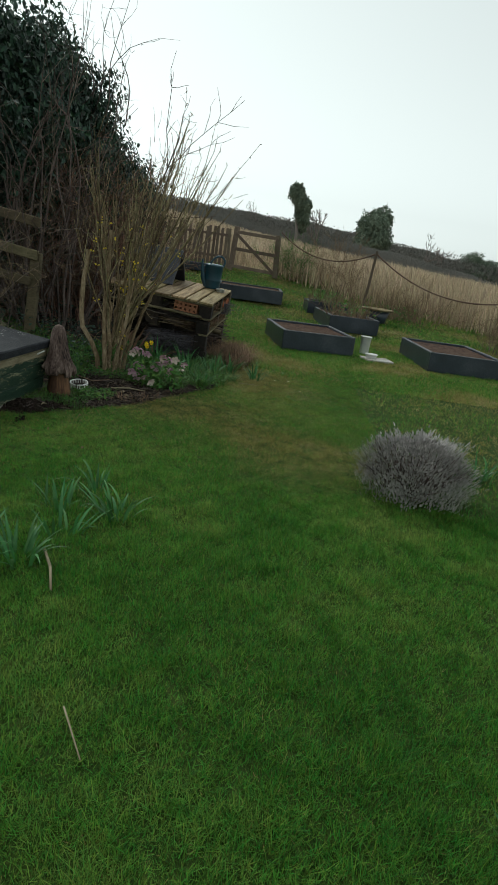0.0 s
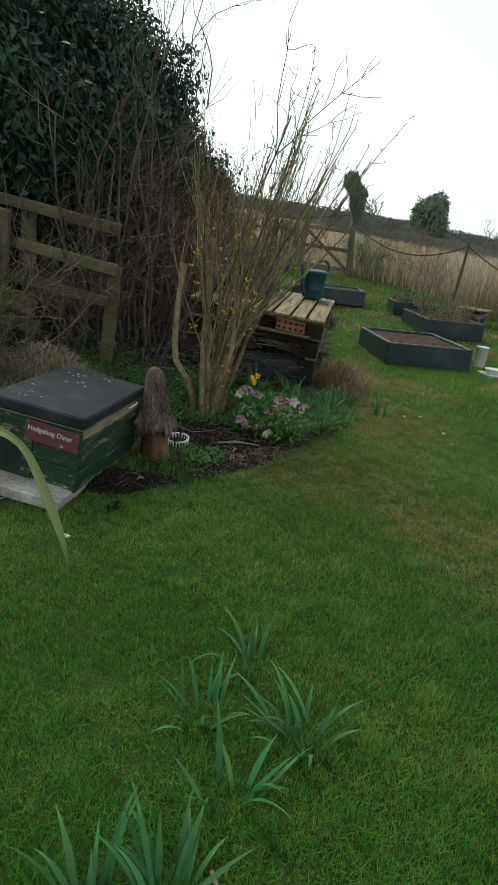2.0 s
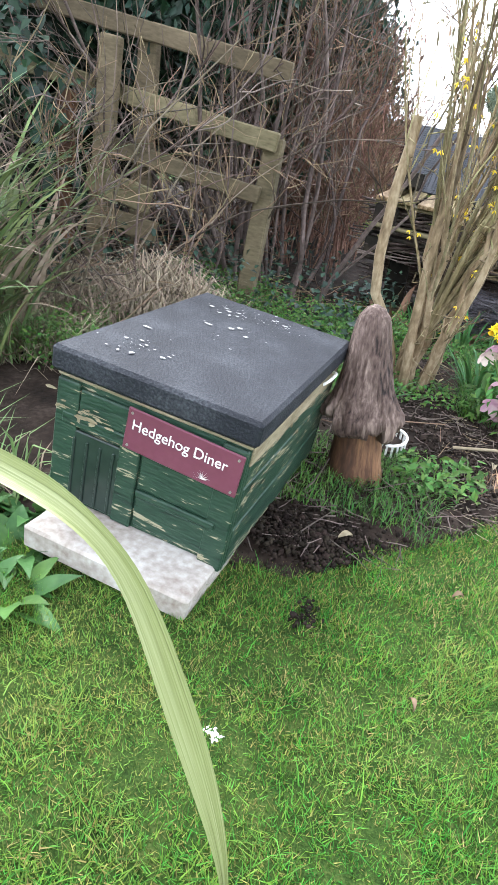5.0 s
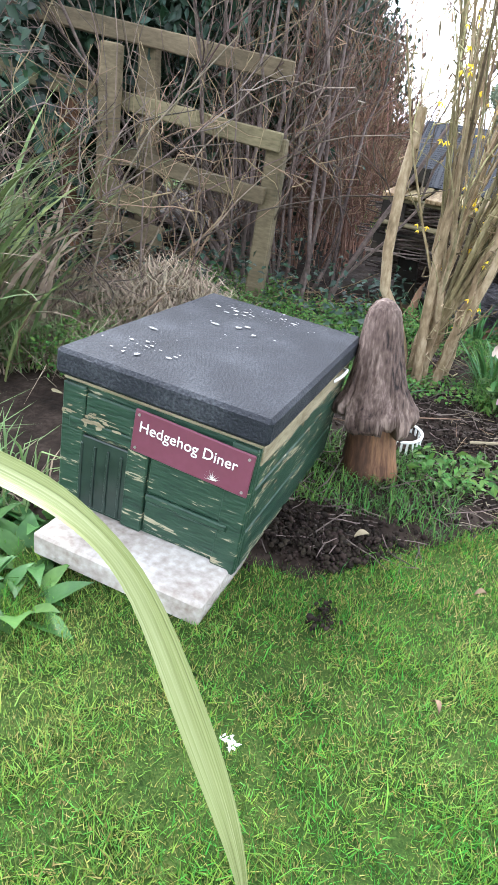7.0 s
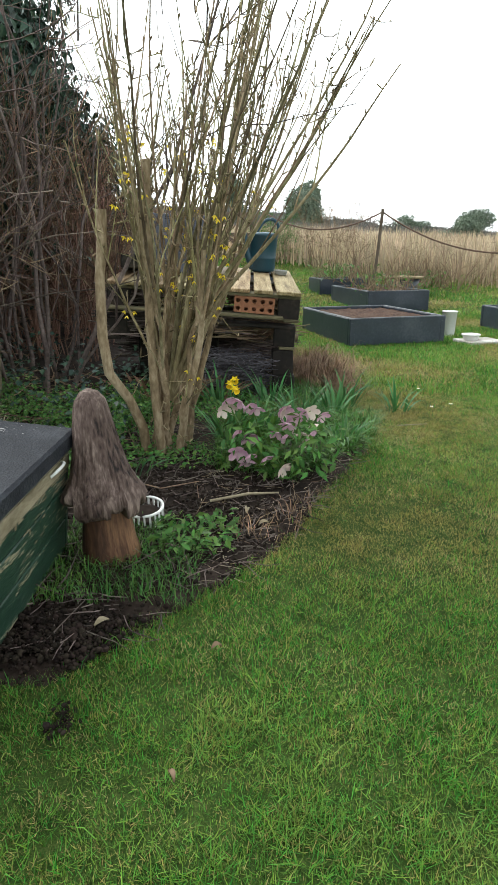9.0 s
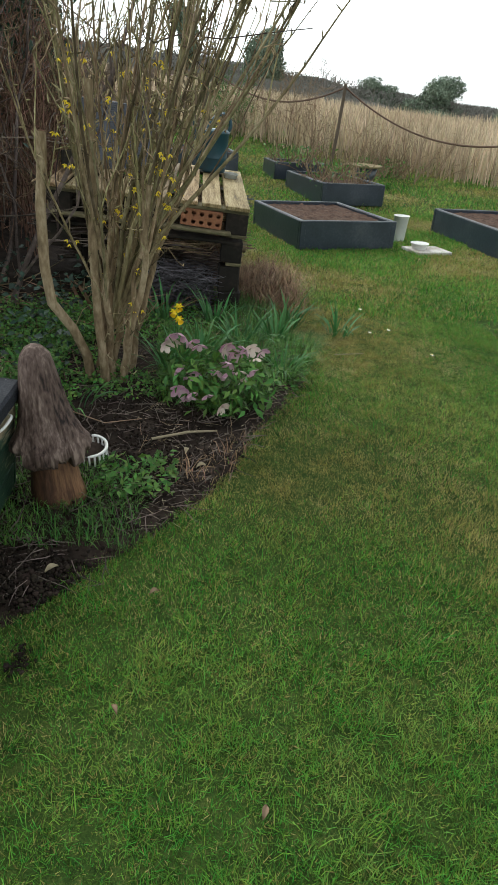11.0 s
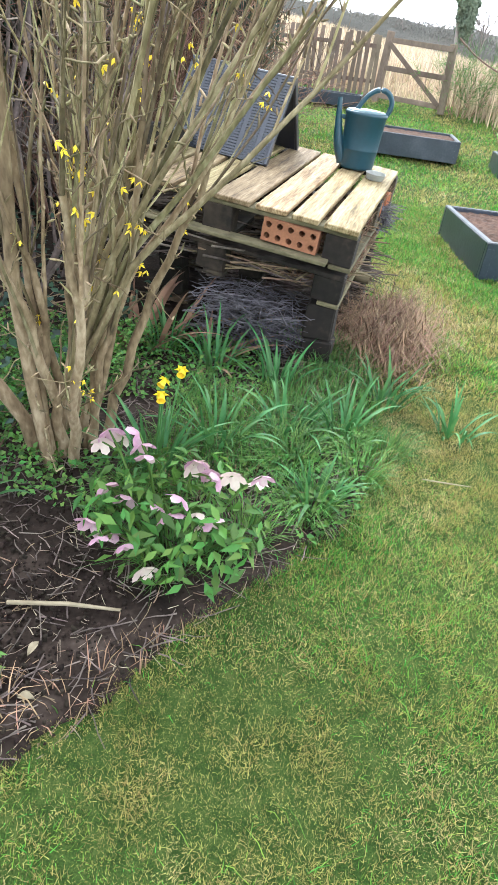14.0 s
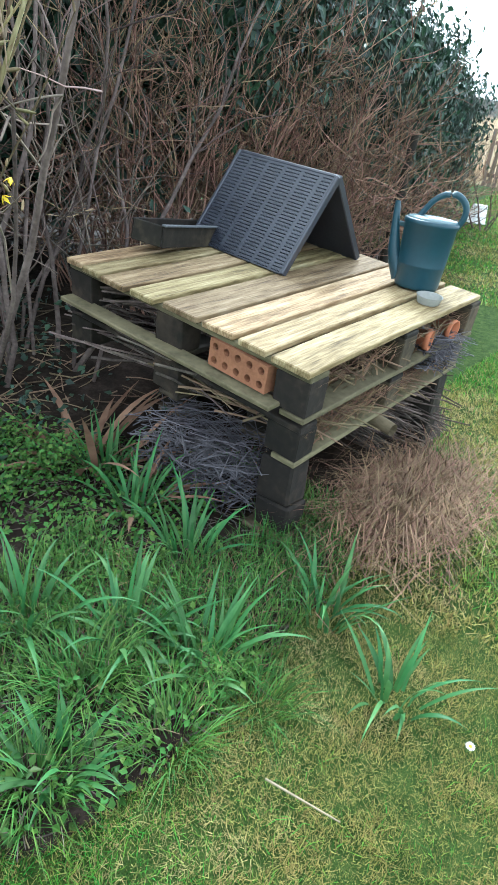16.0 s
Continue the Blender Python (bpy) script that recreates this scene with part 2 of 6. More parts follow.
def mesh_arrays(name, verts, faces, material, smooth=False):
    """A large mesh from arrays: verts (n, 3), faces (m, k) with one corner count k."""
    verts, faces = np.asarray(verts, np.float32), np.asarray(faces, np.int32)
    me = bpy.data.meshes.new(name)
    k = faces.shape[1]
    me.vertices.add(len(verts))
    me.vertices.foreach_set("co", verts.ravel())
    me.loops.add(faces.size)
    me.loops.foreach_set("vertex_index", faces.ravel())
    me.polygons.add(len(faces))
    me.polygons.foreach_set("loop_start", np.arange(0, faces.size, k, dtype=np.int32))
    me.polygons.foreach_set("loop_total", np.full(len(faces), k, np.int32))
    me.materials.append(material)
    me.update(calc_edges=True)
    if smooth:
        me.shade_smooth()
    return me


def thing(name, m=None, label="", category="", group="", kind=""):
    ob = new(name)
    ob.empty_display_size = 0.1
    if m is not None:
        ob.matrix_world = m
    return tagged(ob, label, category, group, kind)


def solid(name, me, parent=None, m=None, label="", category="", group="", kind=""):
    ob = new(name, me)
    if parent is not None:
        ob.parent = parent
    if m is not None:
        ob.matrix_basis = m
    return tagged(ob, label, category, group, kind)


def part(name, bm, material, parent, label="", m=None, smooth=False):
    me = bpy.data.meshes.new(name)
    bm.to_mesh(me)
    bm.free()
    me.materials.append(material)
    if smooth:
        me.shade_smooth()
    return solid(name, me, parent, m, label)


def box_bm(sx, sy, sz, at=(0, 0, 0), bevel=0.004, jitter=0.0, cuts=0):
    """A box centred on at, with bevelled, slightly uneven edges."""
    bm = bmesh.new()
    bmesh.ops.create_cube(bm, size=1)
    bmesh.ops.scale(bm, vec=(sx, sy, sz), verts=bm.verts)
    if cuts:
        axis = max(range(3), key=lambda i: (sx, sy, sz)[i])
        es = [e for e in bm.edges if abs((e.verts[0].co - e.verts[1].co)[axis]) > 0.5 * (sx, sy, sz)[axis]]
        bmesh.ops.subdivide_edges(bm, edges=es, cuts=cuts)
    if bevel:
        bmesh.ops.bevel(bm, geom=list(bm.edges), offset=min(bevel, 0.3 * min(sx, sy, sz)), segments=1, affect="EDGES", clamp_overlap=True)
    for v in bm.verts:
        if jitter:
            v.co += noise.noise_vector(v.co * 9 + Vector(at) * 5) * jitter
        v.co += Vector(at)
    return bm


def lathe_bm(profile, n=24, wobble=None):
    """A turned solid from (radius, height) pairs; wobble(angle, i) scales a ring's radius."""
    bm = bmesh.new()
    rings = []
    for i, (r, z) in enumerate(profile):
        ring = []
        for k in range(n):
            a = 2 * math.pi * k / n
            q = r * (wobble(a, i) if wobble else 1)
            ring.append(bm.verts.new((q * math.cos(a), q * math.sin(a), z)))
        rings.append(ring)
    for a, b in zip(rings, rings[1:]):
        for k in range(n):
            bm.faces.new((a[k], a[(k + 1) % n], b[(k + 1) % n], b[k]))
    bm.faces.new(list(reversed(rings[0])))
    bm.faces.new(rings[-1])
    bmesh.ops.recalc_face_normals(bm, faces=bm.faces)
    return bm


def tubes(paths, sides=5):
    """Verts and quads of tapered tubes; each path is a list of (point, radius)."""
    vs, fs = [], []
    for path in paths:
        pts = np.array([p for p, _ in path], float)
        rad = np.array([r for _, r in path], float)
        tan = np.gradient(pts, axis=0)
        tan /= np.linalg.norm(tan, axis=1)[:, None] + 1e-9
        ref = np.array((1.0, 0, 0)) if abs(tan[0][0]) < 0.8 else np.array((0, 1.0, 0))
        u = np.cross(tan, ref)
        u /= np.linalg.norm(u, axis=1)[:, None] + 1e-9
        w = np.cross(tan, u)
        base = sum(len(v) for v in vs)
        ang = 2 * np.pi * np.arange(sides) / sides
        ring = pts[:, None] + rad[:, None, None] * (u[:, None] * np.cos(ang)[None, :, None] + w[:, None] * np.sin(ang)[None, :, None])
        vs.append(ring.reshape(-1, 3))
        for i in range(len(pts) - 1):
            for k in range(sides):
                a, b = base + i * sides + k, base + i * sides + (k + 1) % sides
                fs.append((a, b, b + sides, a + sides))
    return np.concatenate(vs), np.array(fs)


def eased(points, n=24):
    """A smooth run through (point, radius) pairs."""
    p = np.array([(*q, r) for q, r in points], float)
    p = np.vstack([2 * p[0] - p[1], p, 2 * p[-1] - p[-2]])
    out = []
    for t in np.linspace(0, len(points) - 1.0001, n):
        i, f = int(t), t - int(t)
        a, b, c, d = p[i:i + 4]
        q = 0.5 * (2 * b + (c - a) * f + (2 * a - 5 * b + 4 * c - d) * f * f + (3 * b - a - 3 * c + d) * f ** 3)
        out.append((q[:3], q[3]))
    return out


def bend_path(start, direction, length, r0, r1, steps=6, wander=0.15, up=0.0):
    """A wandering tapered path from start; up lifts (or, below 0, droops) it on the way."""
    p, d = np.array(start, float), np.array(direction, float)
    d /= np.linalg.norm(d)
    out = [(p.copy(), r0)]
    for i in range(steps):
        d = d + rng.normal(0, wander, 3) + np.array((0, 0, up))
        d /= np.linalg.norm(d)
        p = p + d * length / steps
        out.append((p.copy(), r0 + (r1 - r0) * (i + 1) / steps))
    return out


def blades(pos, height, width, lean, droop, heading=None):
    """Thin bent blades on roots pos (n, 3): 5 verts and 3 triangles each."""
    n = len(pos)
    a = rng.uniform(0, 2 * np.pi, n) if heading is None else heading
    fwd = np.stack([np.cos(a), np.sin(a), np.zeros(n)], 1)
    side = np.stack([-np.sin(a), np.cos(a), np.zeros(n)], 1) * (width / 2)[:, None]
    up = np.array((0, 0, 1.0))
    mid = pos + fwd * (lean * height * 0.4)[:, None] + up * (height * 0.6)[:, None]
    tip = pos + fwd * (lean * height * 1.1)[:, None] + up * (height * (1 - droop))[:, None]
    v = np.stack([pos - side, pos + side, mid - side * 0.8, mid + side * 0.8, tip], 1).reshape(-1, 3)
    o = (np.arange(n) * 5)[:, None]
    f = np.concatenate([o + (0, 1, 3), o + (0, 3, 2), o + (2, 3, 4)])
    return v, f


def sprigs(pos, height, width, lean):
    """Short straight grass blades of one triangle each."""
    n = len(pos)
    a = rng.uniform(0, 2 * np.pi, n)
    fwd = np.stack([np.cos(a), np.sin(a), np.zeros(n)], 1)
    b = a + np.pi / 2 + rng.normal(0, 0.5, n)
    side = np.stack([np.cos(b), np.sin(b), np.zeros(n)], 1) * (width / 2)[:, None]
    tip = pos + fwd * (lean * height)[:, None] + np.array((0, 0, 1.0)) * (height / np.sqrt(1 + 0.5 * lean ** 2))[:, None]
    v = np.stack([pos - side, pos + side, tip], 1).reshape(-1, 3)
    return v, np.arange(3 * n).reshape(-1, 3)


def leaves(pos, normal, size, stretch=1.6, hang=0.4):
    """Folded pointed leaves: 4 verts and 2 triangles each."""
    n = len(pos)
    nrm = normal + rng.normal(0, 0.45, (n, 3))
    nrm /= np.linalg.norm(nrm, axis=1)[:, None]
    d = rng.normal(0, 1, (n, 3)) + np.array((0, 0, -hang * 2))
    d -= nrm * (d * nrm).sum(1)[:, None]
    d /= np.linalg.norm(d, axis=1)[:, None] + 1e-9
    s = np.cross(nrm, d)
    L, W = size * stretch, size * 0.5
    base = pos - d * (L / 2)[:, None]
    tip = pos + d * (L / 2)[:, None] - nrm * (L * 0.12)[:, None]
    l = pos - d * (L * 0.1)[:, None] - s * W[:, None] + nrm * (W * 0.3)[:, None]
    r = pos - d * (L * 0.1)[:, None] + s * W[:, None] + nrm * (W * 0.3)[:, None]
    v = np.stack([base, l, tip, r], 1).reshape(-1, 3)
    o = (np.arange(n) * 4)[:, None]
    return v, np.concatenate([o + (0, 1, 2), o + (0, 2, 3)])


def straps(specs, seg=7):
    """Strap leaves that arch over: each spec is root, heading, length, width, rise, and fold."""
    vs, fs = [], []
    for root, head, length, width, rise, fold in specs:
        base = len(vs) 
        d = np.array((math.cos(head), math.sin(head), 0.0))
        s = np.array((-math.sin(head), math.cos(head), 0.0))
        p = np.array(root, float)
        ang = math.radians(rise)
        for i in range(seg + 1):
            t = i / seg
            w = width * (0.75 + 0.5 * t if t < 0.5 else 2.0 * (1 - t) + 0.02) * 0.5
            vs.extend([p - s * w, p - np.array((0, 0, w * 0.35)) + d * 0, p + s * w])
            p = p + (d * math.cos(ang) + np.array((0, 0, math.sin(ang)))) * length / seg
            ang -= math.radians(fold) / seg * (0.5 + t)
        for i in range(seg):
            a = base + i * 3
            fs.extend([(a, a + 1, a + 4, a + 3), (a + 1, a + 2, a + 5, a + 4)])
    return np.array(vs), np.array(fs)


def ground_z(x, y):
    """Height of the land: level lawn, rising gently past the raised beds, the far field falling to the east."""
    x, y = np.asarray(x, float), np.asarray(y, float)
    rise = 0.0083 * np.clip(y - 8.9, 0, 9.6) ** 2 + 0.036 * np.clip(y - 18.5, 0, 60)
    dip = 0.045 * np.exp(-((x + 0.90) ** 2 + (y - 2.65) ** 2) / 0.35)
    return rise - dip - 0.075 * np.clip(x, -15, 60) * np.clip((y - 12) / 30, 0, 1.3)


def patchy(x, y, s, seed=0.0):
    """Smooth values about 0 to 1 over the plan."""
    return 0.5 + 0.25 * (np.sin(x * s + 1.3 * np.sin(y * s * 0.7 + seed)) + np.sin(y * s * 1.1 + 1.7 * np.sin(x * s * 0.6 + seed * 2)))


def inside(x, y, poly):
    x, y = np.asarray(x), np.asarray(y)
    hit = np.zeros(x.shape, bool)
    for (x0, y0), (x1, y1) in zip(poly, poly[1:] + poly[:1]):
        c = (y0 > y) != (y1 > y)
        hit ^= c & (x < (x1 - x0) * (y - y0) / (y1 - y0 + 1e-12) + x0)
    return hit


BORDER = [(-1.80, 3.75), (-1.24, 3.79), (-1.02, 3.85), (-0.86, 4.02), (-0.62, 4.26), (-0.37, 4.60), (-0.22, 4.98), (-0.06, 5.20), (0.10, 5.52), (0.12, 5.95), (0.04, 6.75), (-0.04, 7.50),
          (-0.14, 8.10), (-0.50, 8.85), (-1.55, 9.8), (-2.4, 11.6), (-3.2, 16.5), (-8.4, 16.8), (-7.6, 1.6), (-2.7, 2.78)]


def edge_distance(x, y):
    d = np.full(np.shape(x), 9.0)
    for (x0, y0), (x1, y1) in zip(BORDER, BORDER[1:] + BORDER[:1]):
        ex, ey = x1 - x0, y1 - y0
        t = np.clip(((x - x0) * ex + (y - y0) * ey) / (ex * ex + ey * ey), 0, 1)
        d = np.minimum(d, np.hypot(x - x0 - t * ex, y - y0 - t * ey))
    return d


# ---- large structure: ground, border soil, field, distance ----
def build_ground():
    near_x, near_y = np.arange(-8, 8.01, 0.25), np.arange(-4, 20.01, 0.25)
    far = np.array([10, 13, 17, 22, 30, 40, 60, 90, 150, 300, 700, 1500.0])
    xs = np.concatenate([-far[::-1], near_x, far])
    ys = np.concatenate([-far[::-1] * 0.9, near_y, far[4:] + 0.0, ])
    X, Y = np.meshgrid(xs, ys)
    Z = ground_z(X, Y)
    v = np.stack([X.ravel(), Y.ravel(), Z.ravel()], 1)
    nx, ny = len(xs), len(ys)
    i = (np.arange(ny - 1)[:, None] * nx + np.arange(nx - 1)[None]).ravel()
    f = np.stack([i, i + 1, i + 1 + nx, i + nx], 1)
    me = mesh_arrays("ground", v, f, M_TURF, True)
    me.materials.append(M_FIELD)
    cx, cy = v[f].mean(1)[:, 0], v[f].mean(1)[:, 1]
    me.polygons.foreach_set("material_index", ((cy > 18.9) | (cx > 7.0) & (cy > 12)).astype(np.int32))
    solid("ground", me, label="mown green lawn running on into rough field", category="ground", kind="structure")


def build_border_soil():
    s = 0.05
    xs, ys = np.arange(-7.0, 0.6, s), np.arange(2.0, 12.0, s)
    X, Y = np.meshgrid(xs, ys)
    ins, d = inside(X, Y, BORDER), edge_distance(X, Y)
    lift = np.where(ins, np.clip(d / 0.08, 0, 1) * 0.028 - 0.003, -0.003 - 0.35 * d)
    rough = np.array([noise.noise(Vector((x * 9, y * 9, 0))) + 0.6 * noise.noise(Vector((x * 23, y * 23, 3))) for x, y in zip(X.ravel(), Y.ravel())]).reshape(X.shape)
    bank = np.clip((-1.4 - X) * 0.12, 0, 0.25) * np.clip((Y - 4.6) / 1.0, 0, 1)
    Z = ground_z(X, Y) + lift + 0.014 * rough + bank
    nx = len(xs)
    i = (np.arange(len(ys) - 1)[:, None] * nx + np.arange(nx - 1)[None])
    near = ins | (d < 0.09)
    keep = (near[:-1, :-1] & near[1:, 1:] & near[1:, :-1] & near[:-1, 1:])
    i = i[keep]
    solid("border_soil", mesh_arrays("border_soil", np.stack([X.ravel(), Y.ravel(), Z.ravel()], 1), np.stack([i, i + 1, i + 1 + nx, i + nx], 1), M_SOIL, True),
          label="dark crumbly soil of the flower border", category="soil", kind="structure")


def soil_z(x, y):
    d = edge_distance(np.asarray(x, float), np.asarray(y, float))
    bank = np.clip((-1.4 - np.asarray(x)) * 0.12, 0, 0.25) * np.clip((np.asarray(y) - 4.6) / 1.0, 0, 1)
    return ground_z(x, y) + np.where(inside(x, y, BORDER), np.clip(d / 0.08, 0, 1) * 0.028 - 0.003 + bank, 0)


build_ground()
build_border_soil()


# ---- things by the border: the box, the carved mushroom ----
def build_box():
    m = pose(-1.412, 4.115, 0.056, 0, 6.0, -4.0)
    hw, hl, h = 0.222, 0.352, 0.30
    bx = thing("wooden_box", m, "worn dark green wooden box with black felt lid on a slab", "box")
    def board(name, sx, sy, sz, at, material, label="", jitter=0.0015):
        return part(name, box_bm(sx, sy, sz, at, 0.003, jitter, 4), material, bx, label)
    t = 0.018
    body = board("front_panel", 2 * hw, t, h, (0, -hl + t / 2, h / 2), M_GREENPAINT, "flaking green painted front")
    for s in (-1, 1):
        for k in range(3):
            hh = h / 3
            board("side_board", t, 2 * hl - 2 * t - 0.004, hh - 0.004, (s * (hw - t / 2), 0, hh * (k + 0.5)), M_GREENPAINT)
    board("back_panel", 2 * hw, t, h, (0, hl - t / 2, h / 2), M_GREENPAINT)
    f = -hl - 0.005
    board("corner_strip", 0.055, 0.012, h - 0.01, (-hw + 0.03, f, h / 2), M_GREENPAINT)
    board("corner_strip", 0.055, 0.012, h - 0.01, (hw - 0.028, f, h / 2), M_GREENPAINT)
    board("top_rail", 2 * hw - 0.12, 0.010, 0.06, (0, f, h - 0.045), M_GREENPAINT)
    board("mid_rail", 0.20, 0.012, 0.026, (-0.10, f - 0.002, h - 0.088), M_GREENPAINT)
    board("lid_batten", 2 * hw + 0.006, 2 * hl + 0.006, 0.012, (0, 0, h + 0.003), M_RAWWOOD, "bare weathered wooden strip")
    board("flap", 0.14, 0.008, 0.17, (-0.115, f, 0.105), M_DARKPANEL, "dark see-through entrance flap")
    for k in range(4):
        board("flap_rib", 0.006, 0.004, 0.15, (-0.165 + 0.033 * k, f - 0.006, 0.098), M_DARKPANEL)
    board("post_strip", 0.05, 0.012, 0.235, (-0.03, f, 0.13), M_GREENPAINT)
    board("panel_board", 0.19, 0.010, 0.10, (0.095, f + 0.001, 0.165), M_GREENPAINT)
    board("panel_ledge", 0.19, 0.016, 0.016, (0.095, f - 0.003, 0.107), M_GREENPAINT)
    board("panel_board", 0.19, 0.010, 0.07, (0.095, f + 0.001, 0.06), M_GREENPAINT)
    board("top_strip", 0.006, 2 * hl - 0.02, 0.04, (hw + 0.001, 0, h - 0.025), M_RAWWOOD, "cream flaking strip under the lid", 0.002)
    def flakes(name, n, spot, axis, material, label):
        """Ragged flat flakes of lost paint; axis 0 lies on the side, 1 on the front."""
        bm = bmesh.new()
        for k in range(n):
            u, w = spot()
            ru, rw = 0.004 + 0.026 * rng.uniform() ** 2, 0.0012 + 0.0055 * rng.uniform() ** 2
            ring = []
            for j in range(9):
                g = 2 * math.pi * j / 9
                q = rng.uniform(0.55, 1.1)
                pu, pw = u + ru * q * math.cos(g), w + rw * q * math.sin(g)
                ring.append(bm.verts.new((hw + 0.0025 + 0.0003 * (k % 3), pu, pw) if axis == 0 else (pu, f - 0.0085 - 0.0003 * (k % 3), pw)))
            bm.faces.new(ring)
        tagged(part(name, bm, material, bx, label), kind="stuff")
    flakes("flaked_paint", 90, lambda: (rng.uniform(-0.32, 0.32), min(h - 0.05, h * (1 - abs(rng.normal(0, 0.32))))), 0, M_RAWWOOD, "cream bare wood where paint has flaked")
    flakes("worn_patch", 26, lambda: (rng.normal(-0.15, 0.03), h - 0.065 + rng.normal(0, 0.012)), 1, M_RAWWOOD, "bare worn wood where paint has gone")
    lid = part("lid", box_bm(2 * hw + 0.03, 2 * hl + 0.035, 0.055, (0, 0, h + 0.036), 0.008, 0.002), M_ROOFING, bx, "black felt-covered lid")
    spots = bmesh.new()
    for k in range(150):
        x, y = rng.normal(0.0, 0.12), rng.normal(0.15, 0.18)
        if k > 70:
            x, y = rng.normal(-0.02, 0.07), rng.normal(0.26, 0.035)
        if k < 30:
            x, y = rng.normal(-0.12, 0.04), rng.normal(-0.22, 0.03)
        if abs(x) > 0.225 or abs(y) > 0.35:
            continue
        r = 0.0008 + 0.0055 * rng.uniform() ** 4
        vs = [spots.verts.new((x + r * rng.uniform(0.5, 2.6) * math.cos(a), y + r * rng.uniform(0.5, 1.8) * math.sin(a), h + 0.0662)) for a in np.arange(6) * math.pi / 3]
        spots.faces.new(vs)
    tagged(part("droppings", spots, M_DROPPING, lid, "pale bird-dropping spots"), kind="stuff")
    hook = eased([((hw + 0.003, 0.18, h - 0.02), 0.004), ((hw + 0.016, 0.20, h - 0.008), 0.0045), ((hw + 0.018, 0.25, h - 0.004), 0.0045), ((hw + 0.004, 0.27, h - 0.008), 0.004)], 12)
    v, q = tubes([hook], 8)
    solid("hook", mesh_arrays("hook", v, q, M_WHITE, True), bx, label="white plastic hook")
    sign = part("sign", box_bm(0.262, 0.006, 0.092, (0, 0, 0), 0.004), M_SIGN, bx, "maroon sign lettered in white", pose(0.088, f - 0.011, 0.245, 0, 2.0, 0))
    txt = bpy.data.curves.new("lettering", "FONT")
    txt.body, txt.size, txt.align_x, txt.align_y, txt.extrude = "Hedgehog Diner", 0.0325, "CENTER", "CENTER", 0.0006
    tmp = new("lettering_curve", txt)
    me = bpy.data.meshes.new_from_object(tmp.evaluated_get(bpy.context.evaluated_depsgraph_get()))
    bpy.data.objects.remove(tmp)
    me.materials.append(M_WHITE)
    solid("lettering", me, sign, pose(-0.008, -0.0042, 0.012, 90, 0, 0), "white serif lettering")
    burst = bmesh.new()
    for k in range(16):
        a = math.pi * k / 15 + 0.1
        c, s = math.cos(a), math.sin(a)
        r = 0.012 + 0.008 * (k % 2)
        burst.faces.new([burst.verts.new(p) for p in ((-0.0006 * s, -0.004, -0.0006 * c), (r * c, -0.004, r * s), (0.0012 * s, -0.004, 0.0012 * c + 0.001))])
    part("seed_head", burst, M_WHITE, sign, "white printed seed head", pose(0.055, 0, -0.036))
    for sx in (-0.12, 0.12):
        for sz in (-0.036, 0.036):
            part("screw", lathe_bm([(0.003, 0), (0.003, 0.002)], 8), M_METAL, sign, "", pose(sx, -0.003, sz, 90, 0, 0))
    sl = part("slab", box_bm(0.42, 0.92, 0.06, (0, 0, 0), 0.006, 0.003, 3), M_CONCRETE, None, "", pose(-1.40, 4.065, 0.038, 0, 5.0, -4.0))
    sl.name = "concrete_slab"
    bx.scale = (1.06, 1.03, 1.09)
    tagged(sl, "pale muddy concrete slab under the green box", "paving slab")


